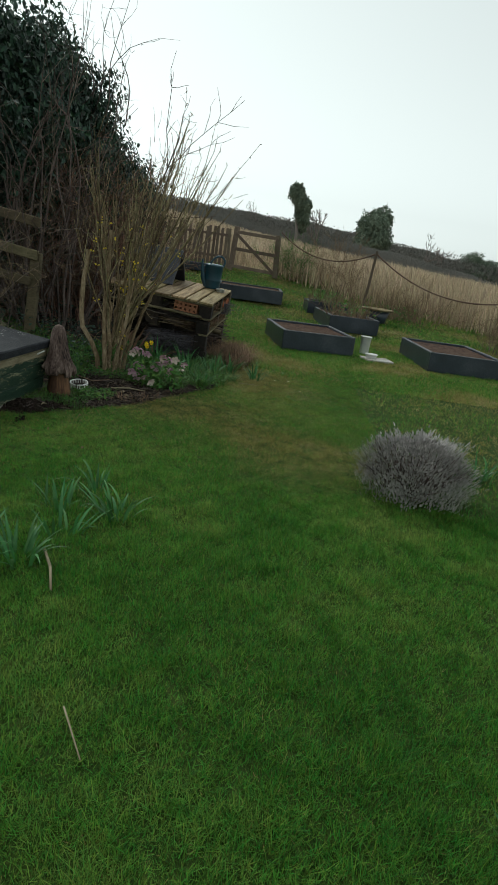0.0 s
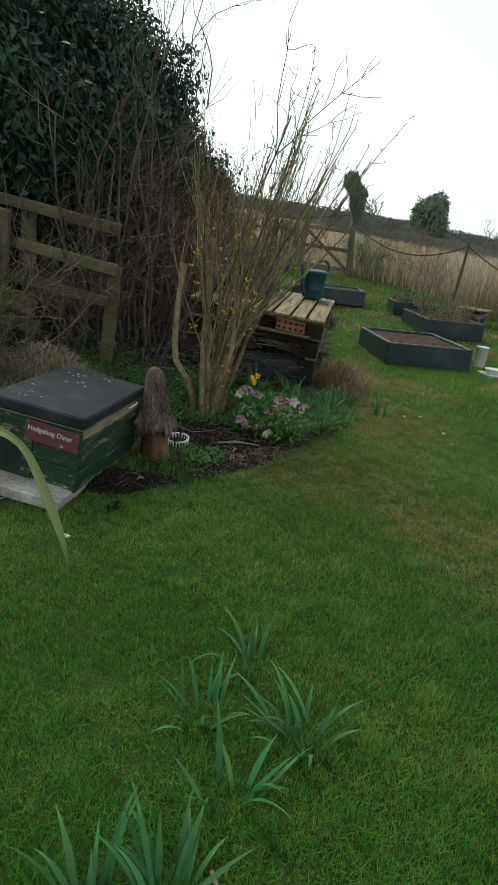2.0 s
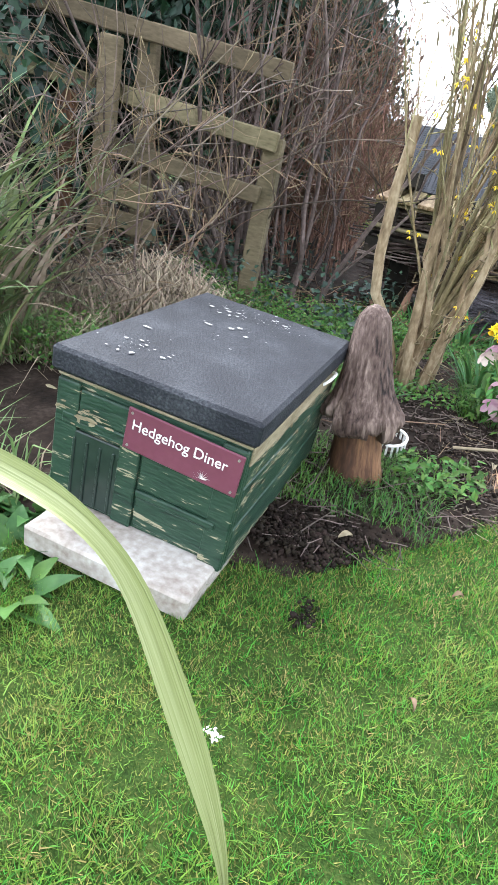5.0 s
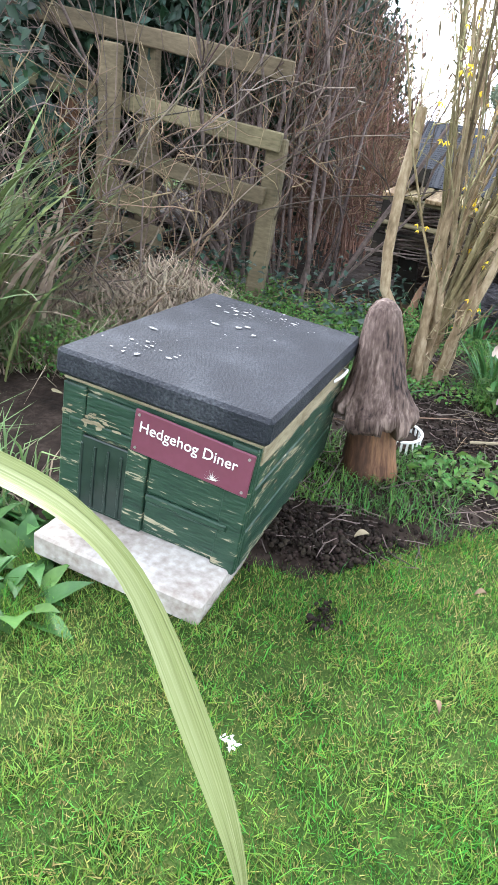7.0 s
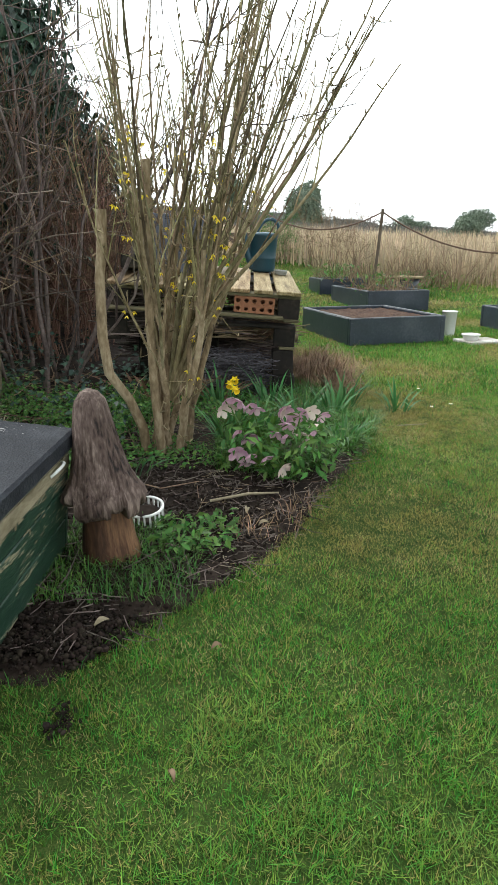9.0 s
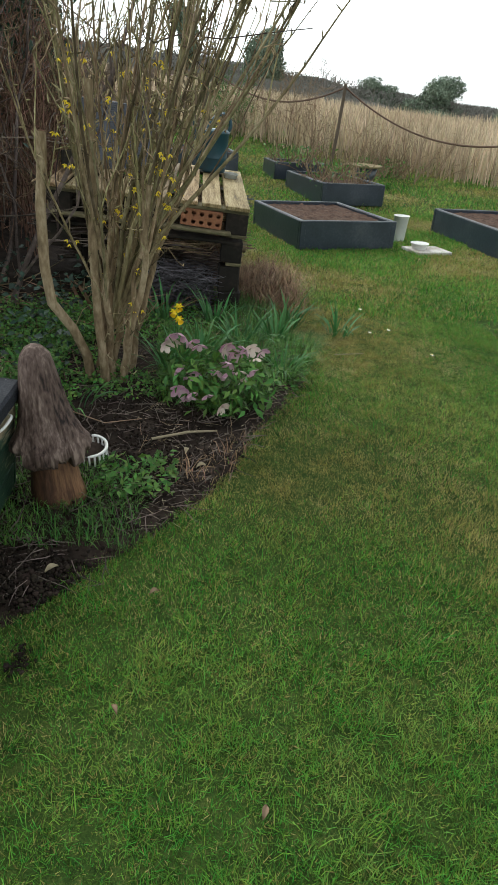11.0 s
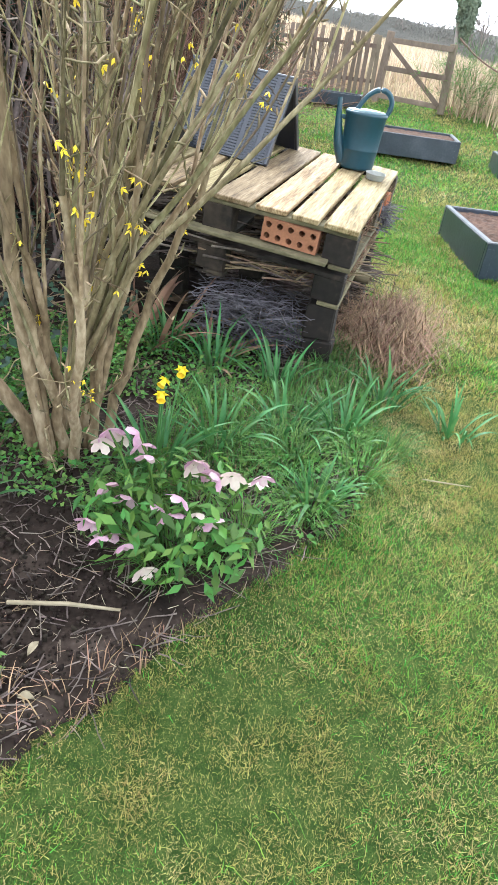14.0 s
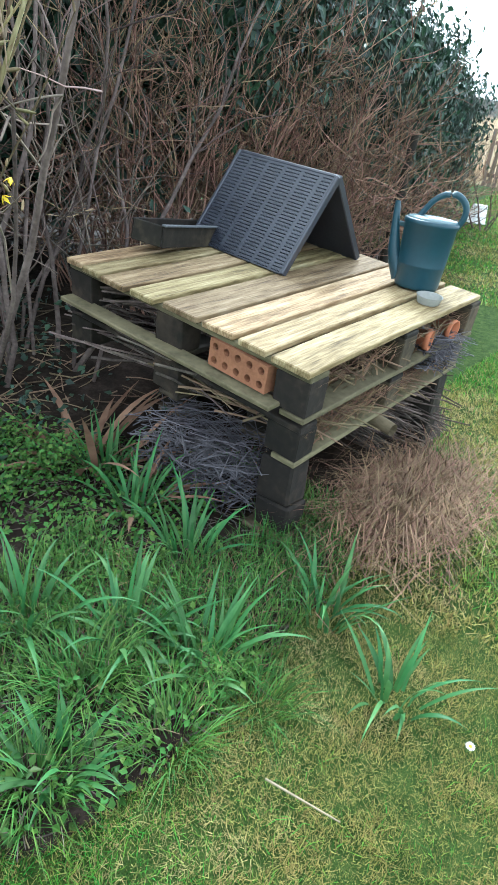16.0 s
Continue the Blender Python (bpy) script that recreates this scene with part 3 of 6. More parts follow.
def build_mushroom():
    mu = thing("wooden_mushroom", pose(-1.0, 4.41, 0.0, -6, -5, 0), "weathered carved wooden mushroom standing in soil", "garden ornament")
    mu.scale = (1.09, 1.09, 1.09)
    def scallop(a, i):
        w = 1 + 0.03 * math.sin(5 * a + 1.0) + 0.018 * math.sin(11 * a + 2.0)
        return w if i < 10 else 1 + (w - 1) * 0.3
    prof = [(0.055, 0.20), (0.075, 0.19), (0.098, 0.178), (0.110, 0.176), (0.119, 0.19), (0.116, 0.212), (0.100, 0.235), (0.083, 0.270), (0.072, 0.31), (0.065, 0.345), (0.060, 0.38), (0.055, 0.415), (0.050, 0.447), (0.042, 0.476), (0.024, 0.498), (0.006, 0.506)]
    fine = []
    for (r0, z0), (r1, z1) in zip(prof, prof[1:]):
        fine += [(r0, z0), ((r0 + r1) / 2, (z0 + z1) / 2)]
    bm = lathe_bm(fine + [prof[-1]], 160, lambda a, i: scallop(a, i // 2))
    for v in bm.verts:
        a = math.atan2(v.co.y, v.co.x)
        r = v.co.xy.length
        if v.co.z < 0.25 and r > 0.07:
            edge = min(1.0, (0.25 - v.co.z) / 0.06)
            sector = math.floor((a + math.pi) * 2.1)
            v.co.z += edge * (0.034 * noise.cell(Vector((sector, 3.3, 0))) + 0.010 * abs(math.sin(3.5 * a + 0.5)) - 0.008)
            v.co.xy *= 1 - 0.07 * edge * abs(noise.cell(Vector((sector, 7.7, 0))))
        g = noise.noise(Vector((math.cos(a) * 5, math.sin(a) * 5, v.co.z * 3))) + 0.7 * noise.noise(Vector((math.cos(a) * 9, math.sin(a) * 9, v.co.z * 5)))
        v.co.xy *= 1 + 0.055 * g - 0.05 * max(0, noise.noise(Vector((math.cos(a) * 12, math.sin(a) * 12, v.co.z * 4))) - 0.25)
    for v in bm.verts:
        a = math.atan2(v.co.y, v.co.x)
        q = Vector((math.cos(a) * 7, math.sin(a) * 7, v.co.z * 6))
        crack = max(0.0, 1 - 7 * abs(noise.noise(q))) * max(0.0, min(1.0, 0.5 + 1.5 * noise.noise(q * 0.6 + Vector((3, 1, 2)))))
        chip = max(0.0, noise.noise(Vector((v.co.x * 45, v.co.y * 45, v.co.z * 30))) - 0.15)
        v.co.xy *= 1 - 0.15 * crack - (0.10 * chip if v.co.z < 0.23 else 0.03 * chip)
    part("cap", bm, M_MUSH_CAP, mu, "silvery brown split and grooved cap", smooth=True)
    bm = lathe_bm([(0.090, -0.02), (0.085, 0.015), (0.075, 0.07), (0.069, 0.13), (0.065, 0.21)], 32, lambda a, i: 1 + 0.03 * math.sin(3 * a + i) + 0.015 * math.sin(13 * a))
    for v in bm.verts:
        v.co += noise.noise_vector(v.co * 22) * 0.005
    part("stem", bm, M_MUSH_STEM, mu, "warm brown turned stem", smooth=True)


def build_white_pot():
    po = thing("slotted_pot", pose(-0.93, 4.66, 0.02, 8, 0, 0), "white slotted plastic pot half sunk in soil", "plant pot")
    po.scale = (1.1, 1.1, 1.1)
    for z in (0.0, 0.055):
        v, q = tubes([[((0.062 * math.cos(a), 0.062 * math.sin(a), z), 0.005) for a in np.linspace(0, 2 * math.pi, 29)]], 6)
        solid("rim", mesh_arrays("rim", v, q, M_WHITE, True), po)
    me = mesh_from("slat", *(lambda b: ([x.co[:] for x in b.verts], [[y.index for y in g.verts] for g in b.faces]))(box_bm(0.004, 0.006, 0.052, (0, 0, 0.028), 0)), M_WHITE)
    for k in range(22):
        a = 2 * math.pi * k / 22
        solid("slat", me, po, pose(0.062 * math.cos(a), 0.062 * math.sin(a), 0, 0, 0, math.degrees(a)))
    part("soil_fill", lathe_bm([(0.054, 0.0), (0.056, 0.03), (0.03, 0.04), (0.005, 0.042)], 20), M_SOIL, po, "dark damp soil")


build_box()
build_mushroom()
build_white_pot()


# ---- pallet stack with its stuffing ----
PALLET = pose(-0.187, 6.548, 0.003, 4.0, 3.9, -3)     # front right corner of the tilted stack; x to the left is negative
PW, PL, PH = 1.22, 1.29, 0.19


def deck_pose(x, y, yaw=0, lean=1.0):
    """A pose on the sloping top of the stack."""
    n = PALLET.to_3x3() @ Vector((0, 0, 1))
    o = PALLET @ Vector((0, 0, 0.6885))
    z = o.z - (n.x * (x - o.x) + n.y * (y - o.y)) / n.z
    return pose(x, y, z, 4.0 * lean, 3.9 * lean, yaw)


def build_pallet(z, m, label, decked=True, high=PH):
    pa = thing("pallet", PALLET @ pose(0, 0, z) @ m, label, "pallet", "stacked pallets")
    def boards(name, sx, sy, sz, at, material, turn=0.0):
        return part(name, box_bm(sx, sy, sz, at, 0.004, 0.003, 5), material, pa, "", pose(0, 0, 0, 0, 0, turn))
    if decked:
        # left and right edge of each board, and how far it stands out at the front
        for x0, x1, out in ((-0.158, 0.0, 0.012), (-0.302, -0.174, 0.006), (-0.466, -0.318, 0.0), (-0.664, -0.484, 0.004), (-0.818, -0.684, 0.022), (-0.972, -0.834, 0.03), (-1.10, -0.99, 0.02), (-1.22, -1.115, 0.01)):
            boards("deck_board", x1 - x0 - 0.010, PL + 0.01, 0.023, ((x0 + x1) / 2, PL / 2 - out, high - 0.0115), M_PALLET, rng.normal(0, 0.25))
    # shaded front and inner wood is coloured near black, the lit right side paler
    for y in (0.055, PL / 2, PL - 0.055):
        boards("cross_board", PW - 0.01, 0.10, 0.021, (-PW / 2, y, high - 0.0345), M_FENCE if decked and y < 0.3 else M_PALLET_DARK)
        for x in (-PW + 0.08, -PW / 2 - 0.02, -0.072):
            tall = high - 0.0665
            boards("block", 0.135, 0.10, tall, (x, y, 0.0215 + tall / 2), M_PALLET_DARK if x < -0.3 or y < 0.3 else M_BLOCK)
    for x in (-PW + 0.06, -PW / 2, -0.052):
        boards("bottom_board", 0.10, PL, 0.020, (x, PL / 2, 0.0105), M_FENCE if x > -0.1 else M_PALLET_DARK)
    if decked:
        for y in (0.03, PL - 0.03):
            boards("bottom_cross_board", PW - 0.12, 0.075, 0.018, (-PW / 2 - 0.045, y - 0.045, 0.0305), M_FENCE)
    return pa


build_pallet(0.497, pose(0, 0, 0), "weathered pallet with pale boards on top of a stack")
build_pallet(0.318, pose(-0.012, 0.014, 0, 0, 0, 0.5), "lower pallet coloured dark for shade, stuffed with sticks", False, 0.178)


def build_trough():
    tr = thing("wooden_trough", deck_pose(-1.25, 7.15, 97), "shallow dark wooden trough on the pallets", "trough")
    w, d, h = 0.62, 0.16, 0.085
    part("trough_base", box_bm(w - 0.03, d - 0.03, 0.01, (0, 0, 0.006), 0.003), M_PALLET_DARK, tr)
    for y in (-d / 2, d / 2):
        part("trough_side", box_bm(w, 0.01, h, (0, y, h / 2 + 0.002), 0.003, 0.002, 3), M_PALLET_DARK, tr)
    for x in (-w / 2, w / 2):
        part("trough_end", box_bm(0.01, d - 0.012, h, (x, 0, h / 2 + 0.002), 0.003, 0.002), M_PALLET_DARK, tr)
    part("trough_rim", box_bm(w + 0.02, 0.022, 0.008, (0, -d / 2 - 0.004, h + 0.006), 0.002), M_BED_TOP, tr, "pale rim")


def build_side_stuffing():
    """Straw and sticks pushed into the open right-hand side of the stack."""
    for z0, z1, n in ((0.52, 0.625, 700), (0.34, 0.44, 900)):
        x, y, z = rng.uniform(-0.30, -0.02, n), rng.uniform(0.10, PL - 0.10, n), z0 + (z1 - z0) * rng.uniform(0, 1, n) ** 1.5
        v, f = blades(np.stack([x, y, z], 1), rng.uniform(0.06, 0.2, n), rng.uniform(0.003, 0.007, n), rng.uniform(1.2, 2.6, n), rng.uniform(0.1, 0.5, n))
        v[:, 2] = np.clip(v[:, 2], z0, z1)
        v[:, 0] = np.clip(v[:, 0], -0.5, -0.012 + 0.02 * np.sin(v[:, 1] * 40))
        v[:, 1] = np.clip(v[:, 1], 0.03, PL)
        solid("side_stuffing", mesh_arrays("side_stuffing", v, f, M_STRAW), None, PALLET, "dry straw stuffed between the pallet boards", "straw", kind="stuff")


build_trough()
build_side_stuffing()


def build_perforated_brick(m, material=M_BRICK):
    br = thing("perforated_brick", m, "orange clay brick with two rows of holes in a pallet", "brick")
    w, h, d = 0.252, 0.098, 0.07
    bm = bmesh.new()
    # the face is cut as a grid round each hole, with real recesses
    cols, rows_ = 5, 2
    for i in range(cols):
        for k in range(rows_):
            cx, cz = -w / 2 + w * (i + 0.5) / cols, -h / 2 + h * (k + 0.5) / rows_
            hw, hz, r = w / cols / 2, h / rows_ / 2, 0.0135
            n = 12
            inner = [bm.verts.new((cx + r * math.cos(a), 0, cz + r * math.sin(a))) for a in 2 * math.pi * np.arange(n) / n]
            deep = [bm.verts.new((q.co.x, d - 0.01, q.co.z)) for q in inner]
            outer = []
            for a in 2 * math.pi * np.arange(n) / n:
                c, s = math.cos(a), math.sin(a)
                q = min(hw / abs(c) if abs(c) > 1e-6 else 9, hz / abs(s) if abs(s) > 1e-6 else 9)
                outer.append(bm.verts.new((cx + q * c, 0, cz + q * s)))
            corners = {}
            for j in range(n):
                j2 = (j + 1) % n
                a, b = outer[j], outer[j2]
                on_side = abs(abs(a.co.x - cx) - hw) < 1e-6
                on_side2 = abs(abs(b.co.x - cx) - hw) < 1e-6
                if on_side != on_side2:
                    sx = a.co.x if on_side else b.co.x
                    sz = b.co.z if on_side else a.co.z
                    c = bm.verts.new((sx, 0, sz))
                    bm.faces.new((inner[j], a, c, b, inner[j2]))
                else:
                    bm.faces.new((inner[j], a, b, inner[j2]))
                bm.faces.new((inner[j2], deep[j2], deep[j], inner[j]))
            bm.faces.new(deep)
    x, z = w / 2, h / 2
    c = [bm.verts.new(p) for p in ((-x, 0, -z), (x, 0, -z), (x, 0, z), (-x, 0, z), (-x, d, -z), (x, d, -z), (x, d, z), (-x, d, z))]
    for q in ((0, 4, 5, 1), (1, 5, 6, 2), (2, 6, 7, 3), (3, 7, 4, 0), (4, 7, 6, 5)):
        bm.faces.new([c[i] for i in q])
    bmesh.ops.remove_doubles(bm, verts=bm.verts, dist=0.0004)
    bmesh.ops.recalc_face_normals(bm, faces=bm.faces)
    part("clay_body", bm, material, br)


build_perforated_brick(PALLET @ pose(-0.29, -0.006, 0.592, 0, 1.5, 0.0))
for x, y in ((-0.085, 0.075), (-PW + 0.2, 0.5), (-0.1, PL - 0.1), (-PW + 0.12, PL - 0.1), (-PW / 2, PL / 2)):
    top = PALLET @ Vector((x, y, 0.315))
    hh = top.z + 0.008
    pier = thing("block_pier", pose(top.x, top.y, -0.01, 0, 0, rng.uniform(-8, 4)), "old timber blocks under the pallet stack, coloured dark for shade", "blocks", "block piers")
    for k, (share, wide) in enumerate(((0.16, 0.19), (0.34, 0.14), (0.5, 0.135))):
        z0 = hh * (0, 0.16, 0.5)[k]
        # upper blocks coloured near black for the shade below the stack
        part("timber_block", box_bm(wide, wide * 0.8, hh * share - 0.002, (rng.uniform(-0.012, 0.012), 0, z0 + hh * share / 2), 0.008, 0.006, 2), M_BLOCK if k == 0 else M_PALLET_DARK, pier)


def build_flower_pot(m):
    fp = thing("flower_pot", m, "small terracotta pot lying in the pallet gap", "plant pot", "terracotta pots")
    part("pot_body", lathe_bm([(0.026, 0), (0.037, 0.075), (0.043, 0.076), (0.044, 0.098), (0.038, 0.098), (0.035, 0.075), (0.022, 0.01)], 24), M_TERRA, fp, smooth=True)


build_flower_pot(PALLET @ pose(-0.115, 0.86, 0.567, 0, 90, 10))
build_flower_pot(PALLET @ pose(-0.105, 1.08, 0.570, 0, 90, -5))


def stuff_sticks(name, label, centre, spread, n, length, radius, material, heading=None, rot=None):
    paths = []
    for _ in range(n):
        p = np.array(centre) + rng.uniform(-1, 1, 3) * spread
        a = (heading if heading is not None else rng.uniform(0, math.pi)) + rng.normal(0, 0.25)
        L = length * rng.uniform(0.5, 1.2)
        d = np.array((math.cos(a), math.sin(a), rng.normal(0, 0.05)))
        paths.append(bend_path(p - d * L / 2, d, L, radius * rng.uniform(0.6, 1.3), radius * 0.5, 4, 0.05))
    v, q = tubes(paths, 5)
    ob = solid(name, mesh_arrays(name, v, q, material), None, PALLET, label, name.replace("_", " "), kind="stuff")
    return ob


stuff_sticks("stick_bundle", "brown cut sticks stuffed in the pallet gaps", (-0.26, 0.42, 0.575), (0.12, 0.2, 0.035), 90, 0.32, 0.006, M_DEAD, 0.1)
stuff_sticks("stick_bundle", "grey brown twigs poking from the dark pallet gap", (-0.95, 0.38, 0.575), (0.2, 0.25, 0.04), 90, 0.5, 0.006, M_TWIG, 0.6)
stuff_sticks("stick_bundle", "brown cut sticks stuffed in the lower pallet", (-0.35, 0.45, 0.40), (0.28, 0.4, 0.035), 130, 0.4, 0.005, M_DEAD, 0.3)
stuff_sticks("lavender_cuttings", "grey dry lavender stems packed under the pallets", (-0.42, 0.04, 0.16), (0.24, 0.14, 0.12), 620, 0.20, 0.0022, M_GREYTWIG)
stuff_sticks("lavender_cuttings", "grey dry lavender stems spilling from the pallet side", (-0.03, 1.0, 0.50), (0.06, 0.15, 0.06), 260, 0.15, 0.0022, M_GREYTWIG)
stuff_sticks("stick_bundle", "dark twigs packed under the pallets", (-0.62, 0.95, 0.15), (0.5, 0.25, 0.15), 700, 0.5, 0.006, M_TWIG, 0.1)
stuff_sticks("stick_bundle", "dark twigs filling the bottom pallet", (-0.75, 0.3, 0.42), (0.4, 0.28, 0.06), 150, 0.5, 0.005, M_TWIG, 0.2)


v, q = tubes([[((-0.16, 0.62, 0.285), 0.028), ((-0.02, 0.60, 0.283), 0.028), ((0.05, 0.59, 0.282), 0.027)]], 12)
solid("log", mesh_arrays("log", v, q, M_FENCE, True), None, PALLET, "short pale round log pushed under the pallets", "log")


def build_roof():
    """The ridged shelter of two perforated black panels."""
    rf = thing("ridged_cover", deck_pose(-0.985, 7.46, -5), "black perforated plastic ridge cover standing on the pallet", "cover")
    half, rise, length = 0.277, 0.372, 0.56
    slope = math.hypot(half, rise)
    ang = math.degrees(math.atan2(rise, half))
    for s in (-1, 1):
        m = pose(0, s * half / 2, rise / 2, -s * ang, 0, 0)
        bm = bmesh.new()
        nx, ny = 34, 30
        us = np.linspace(-length / 2, length / 2, nx * 3 + 1)
        ws = np.linspace(-slope / 2, slope / 2, ny * 3 + 1)
        top = [[bm.verts.new((u, w, 0.011)) for w in ws] for u in us]
        for i in range(len(us) - 1):
            for k in range(len(ws) - 1):
                hole = i % 3 != 0 and k % 3 == 1 and (i // 3) % 6 < 5
                if not hole:
                    bm.faces.new((top[i][k], top[i + 1][k], top[i + 1][k + 1], top[i][k + 1]))
                else:
                    c = [bm.verts.new((q.co.x, q.co.y, 0.002)) for q in (top[i][k], top[i + 1][k], top[i + 1][k + 1], top[i][k + 1])]
                    b = [top[i][k], top[i + 1][k], top[i + 1][k + 1], top[i][k + 1]]
                    bm.faces.new(c)
                    for j in range(4):
                        bm.faces.new((b[j], b[(j + 1) % 4], c[(j + 1) % 4], c[j]))
        x, y = length / 2, slope / 2
        lo = [bm.verts.new(p) for p in ((-x, -y, -0.011), (x, -y, -0.011), (x, y, -0.011), (-x, y, -0.011))]
        hi = [bm.verts.new(p) for p in ((-x, -y, 0.011), (x, -y, 0.011), (x, y, 0.011), (-x, y, 0.011))]
        bm.faces.new(lo[::-1])
        for j in range(4):
            bm.faces.new((lo[j], lo[(j + 1) % 4], hi[(j + 1) % 4], hi[j]))
        pn = part("panel", bm, M_BLACKPLASTIC, rf, "perforated black plastic panel", m)
        for u in (-length / 2, length / 2):
            part("edge_rib", box_bm(0.018, slope, 0.034, (u, 0, 0), 0.004), M_BLACKPLASTIC, pn)
    part("ridge", box_bm(length, 0.03, 0.02, (0, 0, rise - 0.002), 0.006), M_BLACKPLASTIC, rf)


def build_watering_can():
    wc = thing("watering_can", deck_pose(-0.315, 7.58, 16, 0.3), "dark teal plastic watering can standing on the pallet", "watering can")
    wc.scale = (0.93, 0.93, 0.95)
    prof = [(0.07, 0), (0.093, 0.004), (0.097, 0.02), (0.101, 0.10), (0.103, 0.103), (0.102, 0.108), (0.111, 0.27), (0.116, 0.275), (0.116, 0.29), (0.108, 0.295)]
    oval = lambda a, i: 1 + 0.10 * math.cos(a) ** 2 - 0.05
    part("body", lathe_bm(prof, 40, oval), M_CAN, wc, smooth=True)
    part("filler_lid", lathe_bm([(0.106, 0.291), (0.104, 0.30), (0.055, 0.306), (0.01, 0.307)], 32, oval), M_CAN_LID, wc, "pale shiny top", smooth=True)
    arch = [((0.108, 0, 0.275), 0.013), ((0.128, 0, 0.32), 0.014), ((0.125, 0, 0.365), 0.014), ((0.09, 0, 0.40), 0.0145), ((0.04, 0, 0.405), 0.014), ((-0.015, 0, 0.37), 0.013), ((-0.06, 0, 0.30), 0.013)]
    v, q = tubes([eased(arch)], 10)
    solid("handle", mesh_arrays("handle", v, q, M_CAN, True), wc)
    spout = [((-0.085, 0, 0.03), 0.036), ((-0.128, 0, 0.12), 0.030), ((-0.152, 0, 0.23), 0.020), ((-0.168, 0, 0.345), 0.012)]
    v, q = tubes([eased(spout)], 12)
    solid("spout", mesh_arrays("spout", v, q, M_CAN, True), wc)
    part("spout_brace", box_bm(0.06, 0.014, 0.022, (-0.128, 0, 0.255), 0.004), M_CAN, wc)


M_CAN_LID = mat("pale_teal_plastic", [(0.10, 0.16, 0.18), (0.2, 0.27, 0.29)], 8, 0.25, 0.05, 60, spec=0.5)
M_CLEAR = mat("cloudy_plastic", [(0.42, 0.43, 0.41), (0.55, 0.55, 0.52)], 20, 0.25, 0.1, 80, transmit=0.55, spec=0.5)
build_roof()
build_watering_can()
tub = part("clear_tub", lathe_bm([(0.042, 0), (0.045, 0.003), (0.052, 0.030), (0.055, 0.032), (0.050, 0.032), (0.042, 0.006), (0.005, 0.005)], 28), M_CLEAR, None, "", deck_pose(-0.19, 7.43), True)
tagged(tub, "small clear plastic tub on the pallet", "tub")


# ---- raised beds ----
def build_raised_bed(cx, cy, w, l, yaw, h=0.25, label="slate blue raised bed filled with bare brown compost", fill=0.028):
    z = float(ground_z(cx, cy))
    rb = thing("raised_bed", pose(cx, cy, z - 0.01, 0, 0, yaw), label, "raised bed", "raised beds")
    t = 0.045
    for s in (-1, 1):
        part("side_board", box_bm(w, t, h, (0, s * (l / 2 - t / 2), h / 2), 0.004, 0.002, 3), M_BED, rb)
        part("end_board", box_bm(t, l - 2 * t - 0.004, h, (s * (w / 2 - t / 2), 0, h / 2), 0.004, 0.002, 3), M_BED, rb)
        part("edge_strip", box_bm(w, t * 0.9, 0.006, (0, s * (l / 2 - t / 2), h + 0.004), 0.002), M_BED_TOP, rb, "pale grey top edge")
        part("edge_strip", box_bm(t * 0.9, l - 2 * t, 0.006, (s * (w / 2 - t / 2), 0, h + 0.004), 0.002), M_BED_TOP, rb, "pale grey top edge")
    n = 60
    xs, ys = np.linspace(-w / 2 + t, w / 2 - t, n), np.linspace(-l / 2 + t, l / 2 - t, n)
    X, Y = np.meshgrid(xs, ys)
    Z = h - fill + np.array([noise.noise(Vector((x * 12 + cx, y * 12 + cy, 0))) * 0.012 + noise.noise(Vector((x * 35, y * 35, cx))) * 0.016 for x, y in zip(X.ravel(), Y.ravel())])
    i = (np.arange(n - 1)[:, None] * n + np.arange(n - 1)[None]).ravel()
    solid("compost", mesh_arrays("compost", np.stack([X.ravel(), Y.ravel(), Z], 1), np.stack([i, i + 1, i + 1 + n, i + n], 1), M_COMPOST), rb, label="crumbly brown compost")
    for sx in (-1, 1):
        part("corner_plate", box_bm(0.05, 0.004, h * 0.7, (sx * (w / 2 - 0.03), -l / 2 - 0.002, h / 2), 0.001), M_BED, rb)
    return rb


def bed_at(x, y, yaw):
    """Turns a near left corner into a function that places a bed of width w and length l there."""
    c, s = math.cos(radians(yaw)), math.sin(radians(yaw))
    return lambda w, l, h=0.28, **kw: build_raised_bed(x + c * w / 2 - s * l / 2, y + s * w / 2 + c * l / 2, w, l, yaw, h, **kw)


bed_at(0.65, 8.78, 13)(1.09, 1.36)
bed_at(1.47, 11.5, 9)(0.95, 1.6, label="slate blue raised bed with dry stalks and young leaves")
bed_at(-0.95, 13.75, 4)(1.47, 1.35)
bed_at(2.75, 8.66, 5)(1.1, 1.6)
build_raised_bed(1.50, 13.95, 0.9, 0.8, 6, 0.26, label="small slate blue raised bed by the rope")
build_raised_bed(-1.94, 17.4, 1.2, 0.8, 4, 0.2, label="low slate blue raised bed by the board fence")


# ---- small things by the beds ----
def build_bucket(m, r, h, label, name="bucket", category="bucket"):
    bk = thing(name, m, label, category)
    part("shell", lathe_bm([(r * 0.8, 0), (r * 0.82, 0.004), (r, h), (r * 1.06, h), (r * 1.06, h - 0.012), (r * 0.96, h - 0.004), (r * 0.78, 0.01)], 28), M_WHITE, bk, smooth=True)
    v, q = tubes([[((r * 1.03 * math.cos(a), r * 1.03 * math.sin(a), h - 0.004), 0.005) for a in np.linspace(0, 2 * math.pi, 29)]], 6)
    solid("rim", mesh_arrays("rim", v, q, M_WHITE, True), bk)


